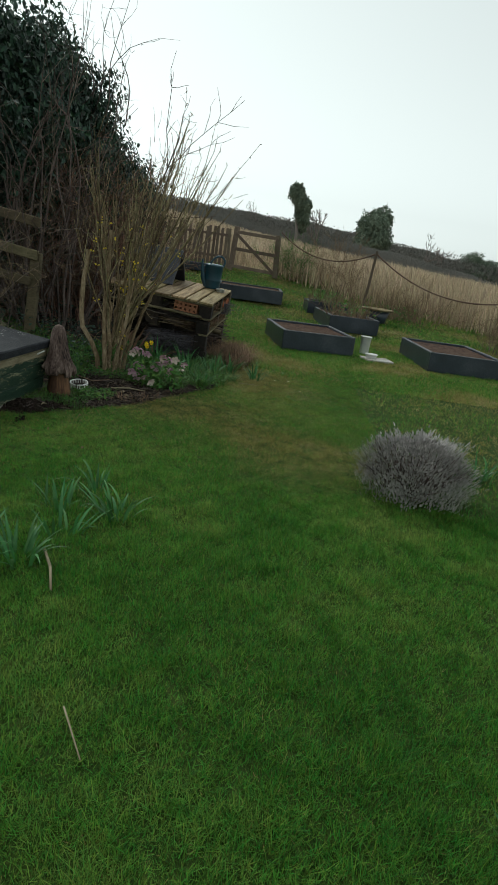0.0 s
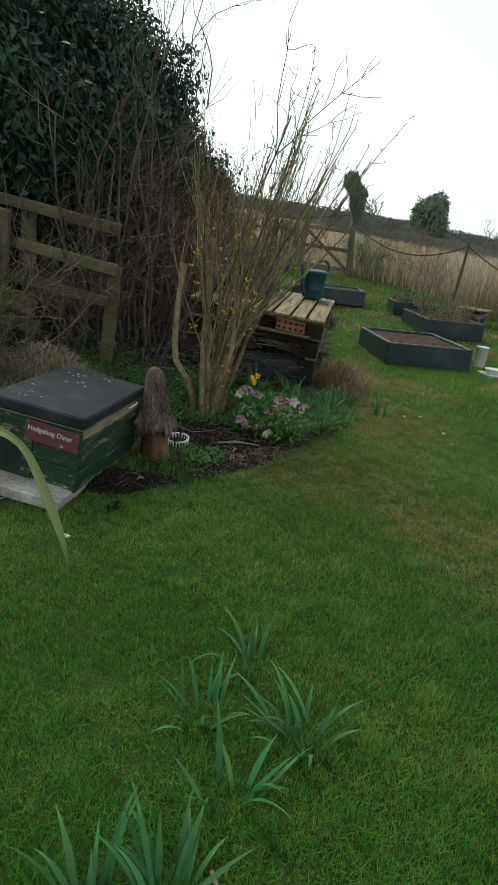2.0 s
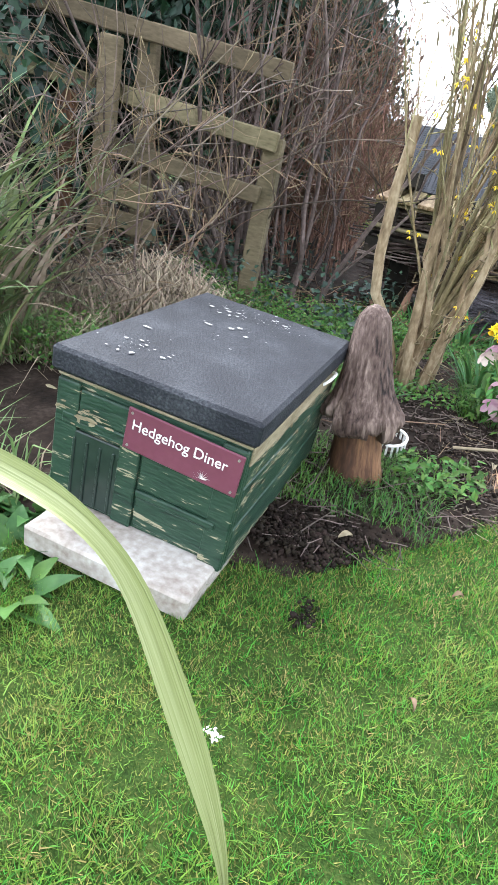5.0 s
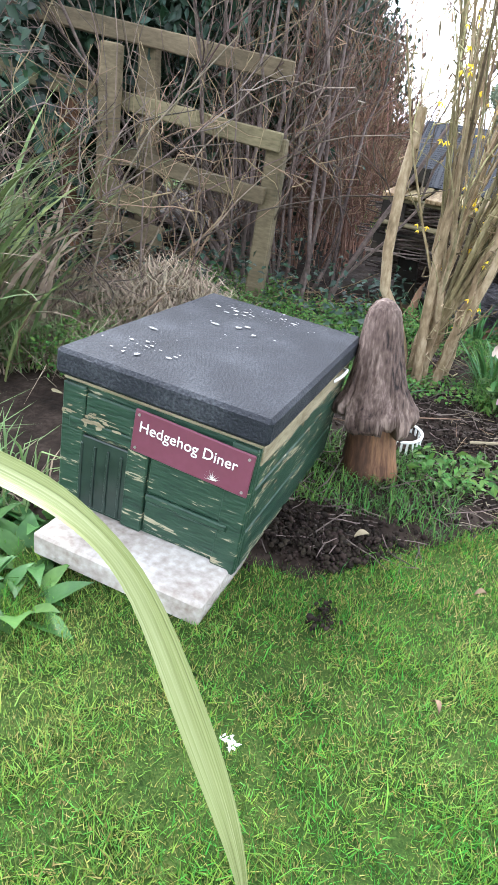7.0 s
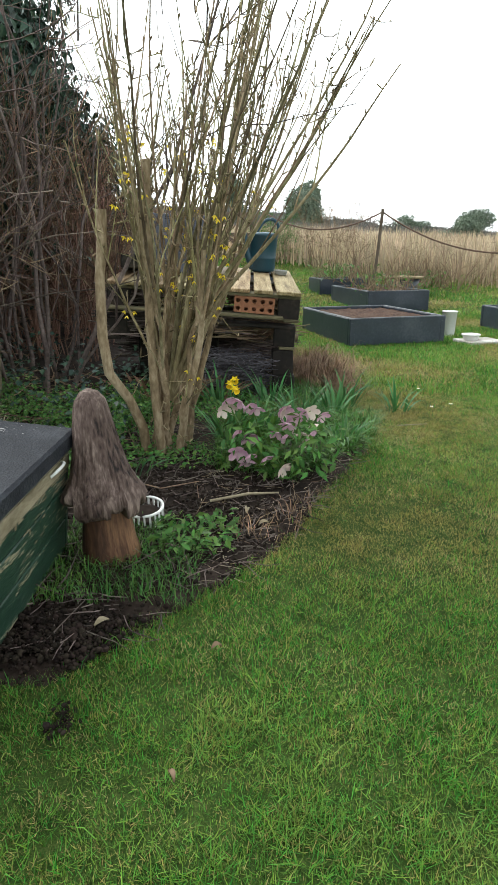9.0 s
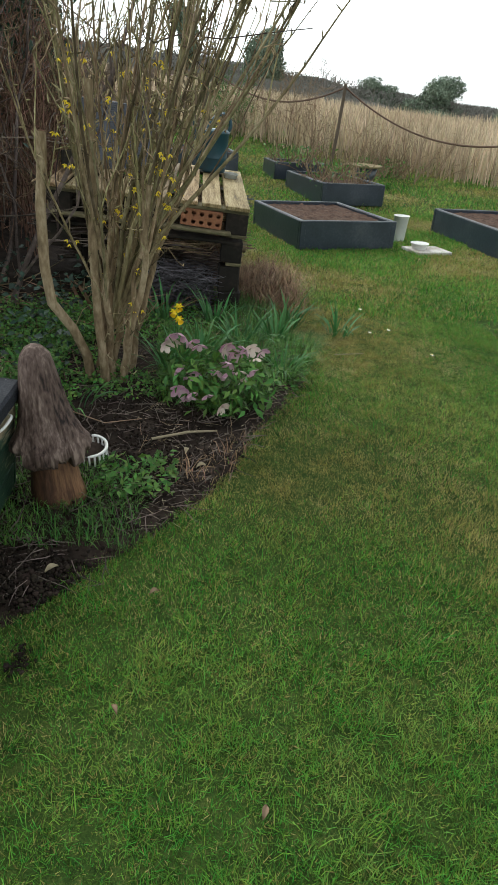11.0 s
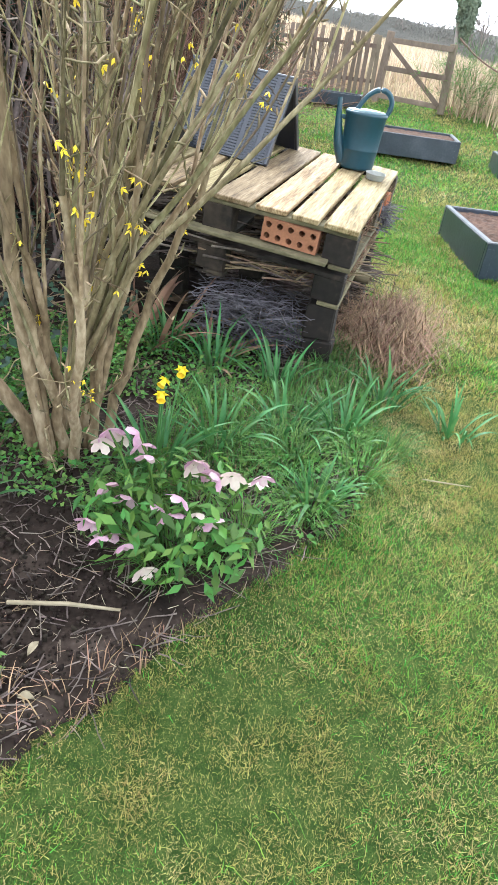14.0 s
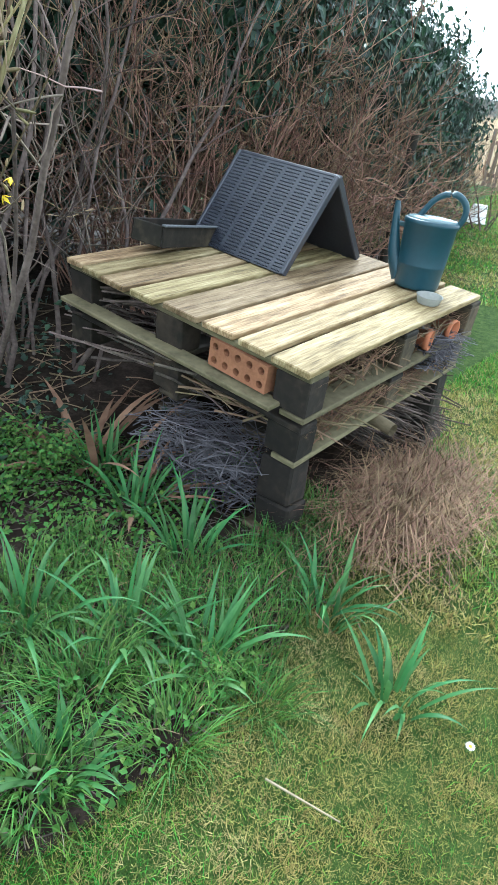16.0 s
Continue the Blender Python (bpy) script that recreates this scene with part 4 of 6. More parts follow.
build_bucket(pose(1.93, 9.50, 0.0), 0.082, 0.28, "white plastic bucket beside the raised bed")
build_bucket(pose(1.97, 8.95, 0.035), 0.09, 0.06, "shallow white plastic bowl on a slab", "bowl", "bowl")
build_bucket(pose(-2.62, 15.6, float(ground_z(-2.62, 15.6)) + 0.28, 180, 0, 0), 0.15, 0.28, "upturned white tub on the lawn", "tub", "tub")
ps = part("paving_slab", box_bm(0.42, 0.32, 0.035, (0, 0, 0), 0.006, 0.003, 3), M_CONCRETE, None, "", pose(2.06, 8.95, 0.016, 0, 0, 12))
tagged(ps, "pale thin slab lying beside the raised bed", "paving slab")
gz = float(ground_z(2.62, 13.65))
pl = thing("bowl_planter", pose(2.62, 13.65, gz), "dark planter pot with a tan rim", "planter")
part("pot_body", lathe_bm([(0.16, 0), (0.2, 0.02), (0.27, 0.27), (0.26, 0.27), (0.18, 0.05)], 28), M_BED, pl, smooth=True)
part("rim", lathe_bm([(0.27, 0.27), (0.34, 0.285), (0.34, 0.31), (0.30, 0.315), (0.27, 0.29)], 28), M_DEAD, pl, "tan rim", smooth=True)
st = thing("ivy_stake", pose(-1.62, 10.1, 0), "dark ivy-grown stake standing in the hedge", "stake")
v, q = tubes([[((0, 0, 0), 0.04), ((0.02, 0, 0.7), 0.04), ((0.05, 0, 1.42), 0.035)]], 8)
solid("stake_post", mesh_arrays("stake_post", v, q, M_PALLET_DARK, True), st)


# ---- fences, gate, rope ----
def build_rail_fence():
    fe = thing("rail_fence", pose(0, 0, 0), "weathered post and rail fence half hidden by ivy", "fence")
    def rail(x0, z0, x1, z1, y0=5.80, y1=5.86, high=0.088):
        a, c = Vector((x0, y0, z0)), Vector((x1, y1, z1))
        d = c - a
        part("rail", box_bm(d.length, 0.04, high, (0, 0, 0), 0.006, 0.008, 8), M_FENCE, fe, "", pose(*((a + c) / 2), 0, -math.degrees(math.asin(d.z / d.length)), math.degrees(math.atan2(d.y, d.x))))
    rail(-3.9, 1.56, -1.78, 1.25)
    rail(-3.9, 1.27, -1.80, 0.95)
    rail(-2.66, 0.83, -1.86, 0.70)
    for x, y, hh, tilt, wide in ((-2.56, 5.90, 1.35, 1, 0.095), (-1.90, 5.92, 0.98, 4, 0.095), (-3.75, 5.92, 1.6, 2, 0.1)):
        part("post", box_bm(wide, 0.085, hh, (0, 0, hh / 2), 0.008, 0.006, 4), M_FENCE, fe, "", pose(x, y, 0, 0, tilt, 4))
    part("short_post", box_bm(0.10, 0.07, 1.32, (0, 0, 0.66), 0.008, 0.006, 4), M_FENCE, fe, "short weathered post", pose(-2.75, 5.74, 0, 0, 4, 4))
    part("low_board", box_bm(0.36, 0.03, 0.13, (0, 0, 0), 0.005, 0.004), M_FENCE, fe, "mossy grey low board", pose(-2.56, 5.68, 0.64, 0, 13, 4))
    part("low_board", box_bm(0.30, 0.03, 0.11, (0, 0, 0), 0.005, 0.004), M_FENCE, fe, "mossy grey low board", pose(-2.50, 5.70, 0.47, 0, 8, 4))
    v, q = tubes([[((-2.90, 5.70, 0.0), 0.055), ((-2.89, 5.70, 0.5), 0.055), ((-2.88, 5.70, 1.06), 0.05)]], 10)
    solid("round_post", mesh_arrays("round_post", v, q, M_MUSH_STEM, True), fe, label="reddish brown round post")


def build_gate():
    z0 = 0.68
    ga = thing("field_gate", pose(0, 0, 0), "weathered wooden five-bar field gate with diagonal brace", "gate")
    l, r = Vector((-1.10, 18.2, z0)), Vector((0.10, 17.8, z0))
    d = r - l
    yaw, ln = math.degrees(math.atan2(d.y, d.x)), d.length
    mid = (l + r) / 2
    part("hinge_post", box_bm(0.12, 0.12, 1.25, (0, 0, 0.62), 0.01, 0.006, 3), M_GATE, ga, "", pose(l.x - 0.05, l.y, l.z, 0, 3, yaw))
    part("latch_post", box_bm(0.12, 0.12, 1.15, (0, 0, 0.57), 0.01, 0.006, 3), M_GATE, ga, "", pose(r.x + 0.08, r.y, r.z, 0, -3, yaw))
    for z in (0.14, 0.62, 1.08):
        part("bar", box_bm(ln, 0.03, 0.09, (0, 0, z), 0.005, 0.004, 4), M_GATE, ga, "", pose(mid.x, mid.y - 0.05, z0, 0, 2, yaw))
    ang = math.degrees(math.atan2(0.94, ln))
    part("brace", box_bm(math.hypot(ln, 0.94), 0.03, 0.08, (0, 0, 0), 0.005, 0.003), M_GATE, ga, "", pose(mid.x, mid.y - 0.09, z0 + 0.6, 0, ang, yaw))


def build_board_fence():
    bf = thing("board_fence", pose(0, 0, 0), "weathered upright board fence beside the gate", "fence")
    a, b = Vector((-3.7, 18.9, 0)), Vector((-1.26, 18.25, 0))
    me = []
    for k in range(4):
        bm = box_bm(0.085, 0.022, 1.1, (0, 0, 0.55), 0.006, 0.008, 4)
        mm = bpy.data.meshes.new("board")
        bm.to_mesh(mm)
        bm.free()
        mm.materials.append(M_GATE)
        me.append(mm)
    yaw = math.degrees(math.atan2(b.y - a.y, b.x - a.x))
    for k in range(21):
        p = a.lerp(b, k / 20)
        solid("board", me[k % 4], bf, pose(p.x, p.y, float(ground_z(p.x, p.y)) + rng.uniform(-0.06, 0.02), rng.normal(0, 1.5), rng.normal(0, 2), yaw))
    mid = (a + b) / 2
    for z in (0.25, 0.85):
        part("fence_rail", box_bm((b - a).length, 0.03, 0.07, (0, 0, z), 0.004), M_GATE, bf, "", pose(mid.x + 0.02, mid.y + 0.03, float(ground_z(mid.x, mid.y)), 0, 0, yaw))


def build_rope():
    pts = [Vector((0.2, 17.75, 1.92)), Vector((2.58, 15.3, 1.65)), Vector((6.0, 12.7, 1.35)), Vector((8.8, 10.4, 1.25))]
    for i, p in enumerate(pts[1:]):
        g = float(ground_z(p.x, p.y))
        v, q = tubes([[((p.x - 0.12, p.y, g - 0.1), 0.035), ((p.x - 0.05, p.y, g + 0.6), 0.032), ((p.x, p.y, p.z + 0.06), 0.03)]], 8)
        solid("rope_post", mesh_arrays("rope_post", v, q, M_GATE, True), None, None, "leaning round wooden post holding a rope", "post", "rope posts")
    for a, b, sag in ((pts[0], pts[1], 0.42), (pts[1], pts[2], 0.62), (pts[2], pts[3], 0.5)):
        path = [((a.lerp(b, t) - Vector((0, 0, sag * 4 * t * (1 - t))))[:], 0.016) for t in np.linspace(0, 1, 22)]
        v, q = tubes(path and [path], 6)
        solid("rope", mesh_arrays("rope", v, q, M_ROPE, True), None, None, "thick brown rope slung between posts", "rope", "rope spans")


build_rail_fence()
build_gate()
build_board_fence()
build_rope()


# ---- shrubs ----
def shrub_stems(parent, stems, sides, material, label):
    """Each woody stem is a part of its own."""
    for s in stems:
        v, q = tubes([s], sides)
        solid("stem", mesh_arrays("stem", v, q, material, True), parent, label=label)


def kinked(path, amount):
    """Small sideways kinks at the nodes of a stem."""
    return [(np.array(p) + rng.normal(0, amount, 3) * (0, 0, 0) if i == 0 else np.array(p) + rng.normal(0, amount, 3), r) for i, (p, r) in enumerate(path)]


def build_forsythia():
    fo = thing("forsythia_bush", pose(-0.945, 5.46, 0), "bare many-stemmed forsythia with a few yellow flowers", "shrub")
    fo.scale = (1.1, 1.1, 1.1)
    stems, twigs = [], []
    def branch(path, i, spread, length, r, steps=7, lift=0.25, east=0.08):
        d = np.array(path[i][0]) - np.array(path[i - 1][0])
        d = d / np.linalg.norm(d) + rng.normal(0, spread, 3) + np.array((east, 0, lift))
        t = bend_path(path[i][0], d, length, r, max(0.0012, r * 0.3), steps, 0.07, 0.05)
        twigs.append(t)
        return t
    n = 12
    for k in range(n):
        u = k / (n - 1)
        depth = 0.10 * math.sin(k * 2.4)
        base = (-0.03 + 0.13 * u + rng.normal(0, 0.012), depth * 0.8, 0.0)
        d = np.array((0.02 + 0.22 * u + rng.normal(0, 0.04), depth * 1.4 - 0.04 + rng.normal(0, 0.05), 1.0))
        p = kinked(bend_path(base, d, rng.uniform(0.62, 1.05), rng.uniform(0.012, 0.021), 0.008, 10, 0.05, 0.012), 0.006)
        stems.append(p)
        top = np.array(p[-1][0]) - np.array(p[-3][0])
        top /= np.linalg.norm(top)
        for j in range(rng.integers(3, 6)):
            i = 10 if j == 0 else rng.integers(5, 11)
            dd = top + rng.normal(0, 0.15, 3) + np.array((0.10 * u + 0.02, 0, 0.25))
            t = bend_path(p[i][0], dd, rng.uniform(0.65, 1.2) * (1.0 if i < 8 else 0.9), 0.0062, 0.0022, 9, 0.035, 0.02)
            twigs.append(t)
            for _ in range(rng.integers(2, 6)):
                branch(t, rng.integers(2, 7), 0.25, rng.uniform(0.15, 0.5), 0.0028, 5, 0.2, 0.03)
        for _ in range(2):
            branch(p, rng.integers(2, 8), 0.7, rng.uniform(0.1, 0.32), 0.0034, 5, 0.0)
    stems.append([((-0.05, -0.06, 0), 0.021), ((-0.06, -0.09, 0.15), 0.021), ((-0.10, -0.14, 0.28), 0.020), ((-0.165, -0.19, 0.40), 0.020), ((-0.178, -0.20, 0.54), 0.0195), ((-0.172, -0.20, 0.76), 0.0185), ((-0.155, -0.19, 0.90), 0.0185), ((-0.150, -0.19, 0.995), 0.018)])
    stems.append([((0.02, -0.10, 0), 0.019), ((0.0, -0.13, 0.3), 0.018), ((0.0, -0.17, 0.6), 0.017), ((0.012, -0.18, 0.85), 0.0165), ((0.015, -0.18, 1.16), 0.016)])
    for s in range(9):
        q, d = np.array((0.10 + 0.02 * s, 0.06 * math.sin(s * 2.1), 0.66)), np.array((0.32 + 0.07 * s, rng.normal(0, 0.12), 1.0))
        sh = [((0.05, -0.02, 0.25), 0.013)] + bend_path(q, d, 1.45 - 0.04 * s, 0.009, 0.002, 10, 0.035, 0.03)
        twigs.append(sh)
        for _ in range(3):
            branch(sh, rng.integers(3, 9), 0.2, rng.uniform(0.3, 0.7), 0.0035, 6, 0.3)
    for s in stems + twigs[:]:
        for (q, r) in s[1:]:
            if rng.uniform() < 0.2:
                d = rng.normal(0, 1, 3) + np.array((0, 0, 0.5))
                twigs.append(bend_path(q, d, rng.uniform(0.03, 0.14), 0.0022, 0.001, 3, 0.2, 0.05))
    shrub_stems(fo, stems, 8, M_BARK, "pale brown woody stem")
    buds = []
    for t in twigs:
        for (p, r) in t[1:]:
            if r < 0.006 and rng.uniform() < 0.7:
                d = rng.normal(0, 0.006, 3) + np.array((0, 0, 0.008))
                buds.append([(p, 0.0026), (np.array(p) + d, 0.0030), (np.array(p) + d * 1.8, 0.0008)])
    v, q = tubes(twigs + buds, 4)
    solid("twig_growth", mesh_arrays("twig_growth", v, q, M_BARK), fo, label="thin budded brown twigs", kind="stuff")
    def flower():
        d = rng.normal(0, 0.6, 3) + np.array((0, 0, -1))
        d /= np.linalg.norm(d)
        u = np.cross(d, (0.3, 0.5, 0.8))
        u /= np.linalg.norm(u)
        w = np.cross(d, u)
        vs, fs = [np.zeros(3)], []
        for k in range(4):
            e = u * math.cos(k * math.pi / 2) + w * math.sin(k * math.pi / 2)
            s = np.cross(d, e)
            b = len(vs)
            vs += [e * 0.005 + s * 0.0035 + d * 0.006, e * 0.011 + d * 0.014, e * 0.005 - s * 0.0035 + d * 0.006]
            fs += [(0, b, b + 1, b + 2)]
        return mesh_arrays("flower", np.array(vs), np.array(fs), M_YELLOW)
    kinds = [flower() for _ in range(6)]
    made = 0
    while made < 150:
        t = twigs[rng.integers(0, len(twigs))]
        c = np.array(t[rng.integers(1, len(t))][0])
        if 0.25 < c[2] < 1.25:
            for _ in range(rng.integers(1, 6)):
                solid("flower", kinds[made % 6], fo, Matrix.Translation(Vector(c + rng.normal(0, 0.012, 3))), "small drooping yellow flower")
                made += 1


def build_twiggy_shrub(name, at, n, height, spread, label, material=M_TWIG, material2=M_TWIG_RED, stem=0.013, reach=(0, 0), fine=6, lean=0.75, clear=None):
    sh = thing(name, pose(*at), label, "shrub")
    stems, twigs = [], []
    for k in range(n):
        a, r = rng.uniform(0, 2 * math.pi), spread * 0.45 * math.sqrt(rng.uniform())
        a += rng.normal(0, 0.9)
        tilt = rng.uniform(0.05, lean)
        d = (math.cos(a) * tilt + reach[0], math.sin(a) * tilt + reach[1], 1)
        L = height * rng.uniform(0.55, 0.85)
        p = bend_path((r * math.cos(a), r * math.sin(a), 0), d, L, rng.uniform(0.6, 1.4) * stem, stem * 0.4, 8, 0.16, 0.06)
        stems.append(p)
        for j in range(7):
            i = rng.integers(2, 9)
            dd = np.array(p[i][0]) - np.array(p[i - 1][0])
            dd = dd / np.linalg.norm(dd) + rng.normal(0, 0.62, 3) + np.array((0, 0, 0.12))
            t = bend_path(p[i][0], dd, height * rng.uniform(0.2, 0.45), stem * 0.35, 0.0018, 6, 0.2, 0.02)
            twigs.append(t)
            for _ in range(fine):
                i2 = rng.integers(1, 6)
                d2 = rng.normal(0, 0.7, 3) + (np.array(t[i2 + 1][0]) - np.array(t[i2][0])) * 12
                twigs.append(bend_path(t[i2][0], d2, rng.uniform(0.1, 0.40), 0.0033, 0.0014, 4, 0.18, 0.02))
    if clear is not None:
        far = lambda t: all(not (q[0] + at[0] > clear[0] and q[1] + at[1] > clear[1] and q[2] < clear[2]) for q, _ in t)
        stems, twigs = [t for t in stems if far(t)], [t for t in twigs if far(t)]
    shrub_stems(sh, stems, 6, material, "grey brown stem")
    v, q = tubes(twigs, 3)
    solid("twig_growth", mesh_arrays("twig_growth", v, q, material2), sh, label="fine reddish brown twigs", kind="stuff")


def blob_core(rx, ry, rz, at, rough=0.25):
    bm = bmesh.new()
    bmesh.ops.create_icosphere(bm, subdivisions=4, radius=1)
    for v in bm.verts:
        k = 1 + rough * noise.fractal(v.co * 2.2 + Vector(at), 1.0, 2.0, 4)
        v.co = Vector((v.co.x * rx * k, v.co.y * ry * k, v.co.z * rz * k)) + Vector(at)
    return bm


def crown_points(n, at, rad, rough=0.3, freq=2.0, shell=0.22, low=-0.6):
    """Points and outward directions on a lumpy crown."""
    d = rng.normal(0, 1, (int(n * 1.6), 3))
    d /= np.linalg.norm(d, axis=1)[:, None]
    d = d[d[:, 2] > low][:n]
    k = np.array([1 + rough * noise.fractal(Vector(q) * freq + Vector(at), 1.0, 2.0, 4) + 0.10 * noise.noise(Vector(q) * 11 + Vector(at)) for q in d])
    k *= 1 - shell * rng.uniform(0, 1, len(d)) ** 2 + 0.06 * rng.normal(0, 1, len(d))
    return np.array(at) + d * k[:, None] * np.array(rad), d / np.array(rad) * min(rad)


def build_ivy_tree():
    iv = thing("ivy_tree", pose(0, 0, 0), "tall dark ivy-clad tree behind the rail fence", "tree")
    lobes = [((-4.37, 7.753, 1.98), (2.15, 1.43, 1.98), 26000), ((-3.126, 8.702, 2.09), (1.28, 1.3, 1.55), 14000), ((-5.401, 7.036, 1.76), (1.76, 1.43, 2.2), 9000), ((-2.889, 10.7, 1.49), (1.1, 1.76, 1.38), 9000), ((-3.603, 13.75, 1.43), (1.1, 2.42, 1.49), 9000), ((-3.683, 6.356, 1.65), (1.43, 0.55, 1.21), 8000)]
    for at, rad, n in lobes:
        p, nr = crown_points(int(n * 1.8), at, rad)
        v, f = leaves(p, nr, rng.uniform(0.024, 0.052, len(p)), 2.1, 0.8)
        solid("leaf_cover", mesh_arrays("leaf_cover", v, f, M_IVY), iv, label="glossy dark ivy leaves", kind="stuff")
        # solid dark core stands in for the shaded depth behind the leaves
        part("inner_foliage", blob_core(rad[0] * 0.80, rad[1] * 0.80, rad[2] * 0.80, at, 0.3), M_INNER, iv, "inner foliage coloured dark as shade")
    v, q = tubes([bend_path((-4.1, 7.99, 0), (0.05, 0, 1), 3.5, 0.16, 0.05, 8, 0.08), bend_path((-3.77, 8.0, 0), (0.2, 0.1, 1), 3.0, 0.1, 0.03, 8, 0.1)], 9)
    solid("trunk", mesh_arrays("trunk", v, q, M_TWIG, True), iv, label="ivy-wrapped trunk")
    tw = []
    for k in range(16):
        p = bend_path((-2.33 + rng.uniform(-0.66, 0.55), 8.5 + rng.uniform(-0.4, 0.6), 2.6), (rng.uniform(-0.2, 0.6), rng.normal(0, 0.2), 1), rng.uniform(0.8, 1.5), 0.008, 0.002, 7, 0.18, 0.0)
        tw.append(p)
        for _ in range(6):
            i = rng.integers(2, 7)
            tw.append(bend_path(p[i][0], rng.normal(0, 1, 3) + np.array((0.3, 0, 0.2)), rng.uniform(0.15, 0.5), 0.003, 0.0012, 4, 0.25))
    v, q = tubes(tw, 4)
    solid("twig_growth", mesh_arrays("twig_growth", v, q, M_TWIG), iv, label="bare twigs standing out of the crown", kind="stuff")


build_forsythia()
build_twiggy_shrub("twiggy_shrub", (-1.9, 6.58, 0.05), 40, 2.85, 1.0, "dense bare grey brown shrub behind the forsythia", stem=0.014, fine=4, lean=0.62, reach=(-0.02, 0.06), clear=(-1.5, 6.35, 1.9))
build_twiggy_shrub("twiggy_shrub", (-2.259, 8.197, 0.05), 120, 2.2, 1.7, "tangled reddish brown shrub behind the pallets", M_BROWN, M_BROWN, stem=0.007, lean=0.42, reach=(-0.05, 0.05), clear=(-1.55, 5.65, 1.65))
build_twiggy_shrub("twiggy_shrub", (-2.263, 9.41, 0.05), 80, 1.95, 1.5, "brown twiggy hedge shrub past the pallets", M_BROWN, M_BROWN, stem=0.007, lean=0.5)
build_twiggy_shrub("twiggy_shrub", (-2.698, 11.372, 0.05), 40, 1.65, 1.54, "brown twiggy hedge shrub past the pallets", M_TWIG, M_BROWN, stem=0.008)
build_twiggy_shrub("twiggy_shrub", (-2.899, 6.398, 0.1), 18, 1.65, 1.32, "brambly brown stems tangled through the rail fence", M_TWIG, M_TWIG, 0.007)
build_twiggy_shrub("twiggy_shrub", (-3.292, 5.274, 0.1), 12, 1.65, 0.99, "brambly brown stems tangled through the rail fence", M_TWIG, M_TWIG, 0.006)
build_twiggy_shrub("twiggy_shrub", (-2.25, 5.55, 0.1), 9, 1.5, 0.9, "brambly brown stems tangled through the rail fence", M_TWIG, M_DEAD, 0.005, lean=0.9, fine=3)
build_twiggy_shrub("twiggy_shrub", (4.7, 11.658, 0.0), 16, 0.99, 0.88, "low bare brown shrub by the field edge", M_TWIG, M_DEAD, 0.006)
build_twiggy_shrub("twiggy_shrub", (2.39, 15.174, 0.33), 12, 1.21, 1.32, "thin bare canes along the rope", M_DEAD, M_DEAD, 0.007, fine=1)
build_twiggy_shrub("twiggy_shrub", (3.677, 14.14, 0.23), 14, 1.1, 1.54, "thin bare canes along the rope", M_DEAD, M_DEAD, 0.007, fine=1)
build_twiggy_shrub("twiggy_shrub", (0.516, 17.831, 0.66), 22, 1.32, 0.77, "yellowing climber over the gate post", M_DEAD, M_WEED, 0.007)
build_twiggy_shrub("twiggy_shrub", (1.843, 17.13, 0.56), 14, 1.54, 0.88, "bare straw-coloured climber behind the rope", M_DEAD, M_DEAD, 0.007)
build_twiggy_shrub("twiggy_shrub", (-2.381, 15.139, 0.32), 6, 1.65, 0.22, "thin bare sapling beside the white tub", M_TWIG, M_TWIG, 0.012, fine=1)
build_ivy_tree()


def build_bramble():
    n = 2600
    pos = np.stack([rng.uniform(-4.1, -2.75, n), rng.uniform(5.2, 5.8, n), rng.uniform(0.15, 1.5, n)], 1)
    keep = patchy(pos[:, 0] + pos[:, 2], pos[:, 1] - pos[:, 2], 6.0, 0.5) > 0.5
    v, f = leaves(pos[keep], np.tile((0.3, -0.8, 0.5), (keep.sum(), 1)), rng.uniform(0.03, 0.06, keep.sum()), 1.5, 0.4)
    solid("bramble_leaves", mesh_arrays("bramble_leaves", v, f, M_IVY), label="ivy and bramble leaves climbing the rail fence", category="bramble", kind="stuff")
    stems = [bend_path((rng.uniform(-4.0, -2.3), rng.uniform(4.95, 5.65), 0.1), (rng.normal(0, 0.5), rng.normal(-0.1, 0.2), 1), rng.uniform(0.8, 1.8), 0.005, 0.002, 8, 0.15, -0.1) for _ in range(70)]
    v, q = tubes(stems, 5)
    solid("bramble_stems", mesh_arrays("bramble_stems", v, q, M_TWIG_RED), label="arching dead bramble stems over the fence", category="bramble", kind="stuff")


build_bramble()


# ---- field and distance ----
def field_edge(x):
    return np.interp(x, [-40, -3.8, -1.2, 0.2, 2.6, 6.0, 9.8, 17, 40], [20.5, 19.6, 18.9, 18.0, 15.8, 13.3, 11.8, 10.2, 8.5])


def build_field():
    n = 110000
    y = 9 + 60 * rng.uniform(0, 1, n) ** 1.6
    x = rng.uniform(-0.30, 0.62, n) * (y + 4)
    keep = y > field_edge(x) + rng.uniform(0, 0.5, n)
    x, y = x[keep], y[keep]
    path = (np.abs(x + 0.5) < 0.55 + (y - 18) * 0.03) & (y < 24)
    h = rng.uniform(0.55, 1.0, len(x)) * (0.75 + 0.35 * patchy(x, y, 0.5)) * np.where(path, 0.25, 1) * 0.95
    w = 0.008 + 0.0009 * y
    v, f = blades(np.stack([x, y, ground_z(x, y)], 1), h, w * rng.uniform(0.6, 1.6, len(x)), rng.uniform(0.0, 0.35, len(x)), rng.uniform(0, 0.15, len(x)))
    solid("dry_reeds", mesh_arrays("dry_reeds", v, f, M_REED), label="tall tan dry reeds filling the field", category="reeds", kind="stuff")


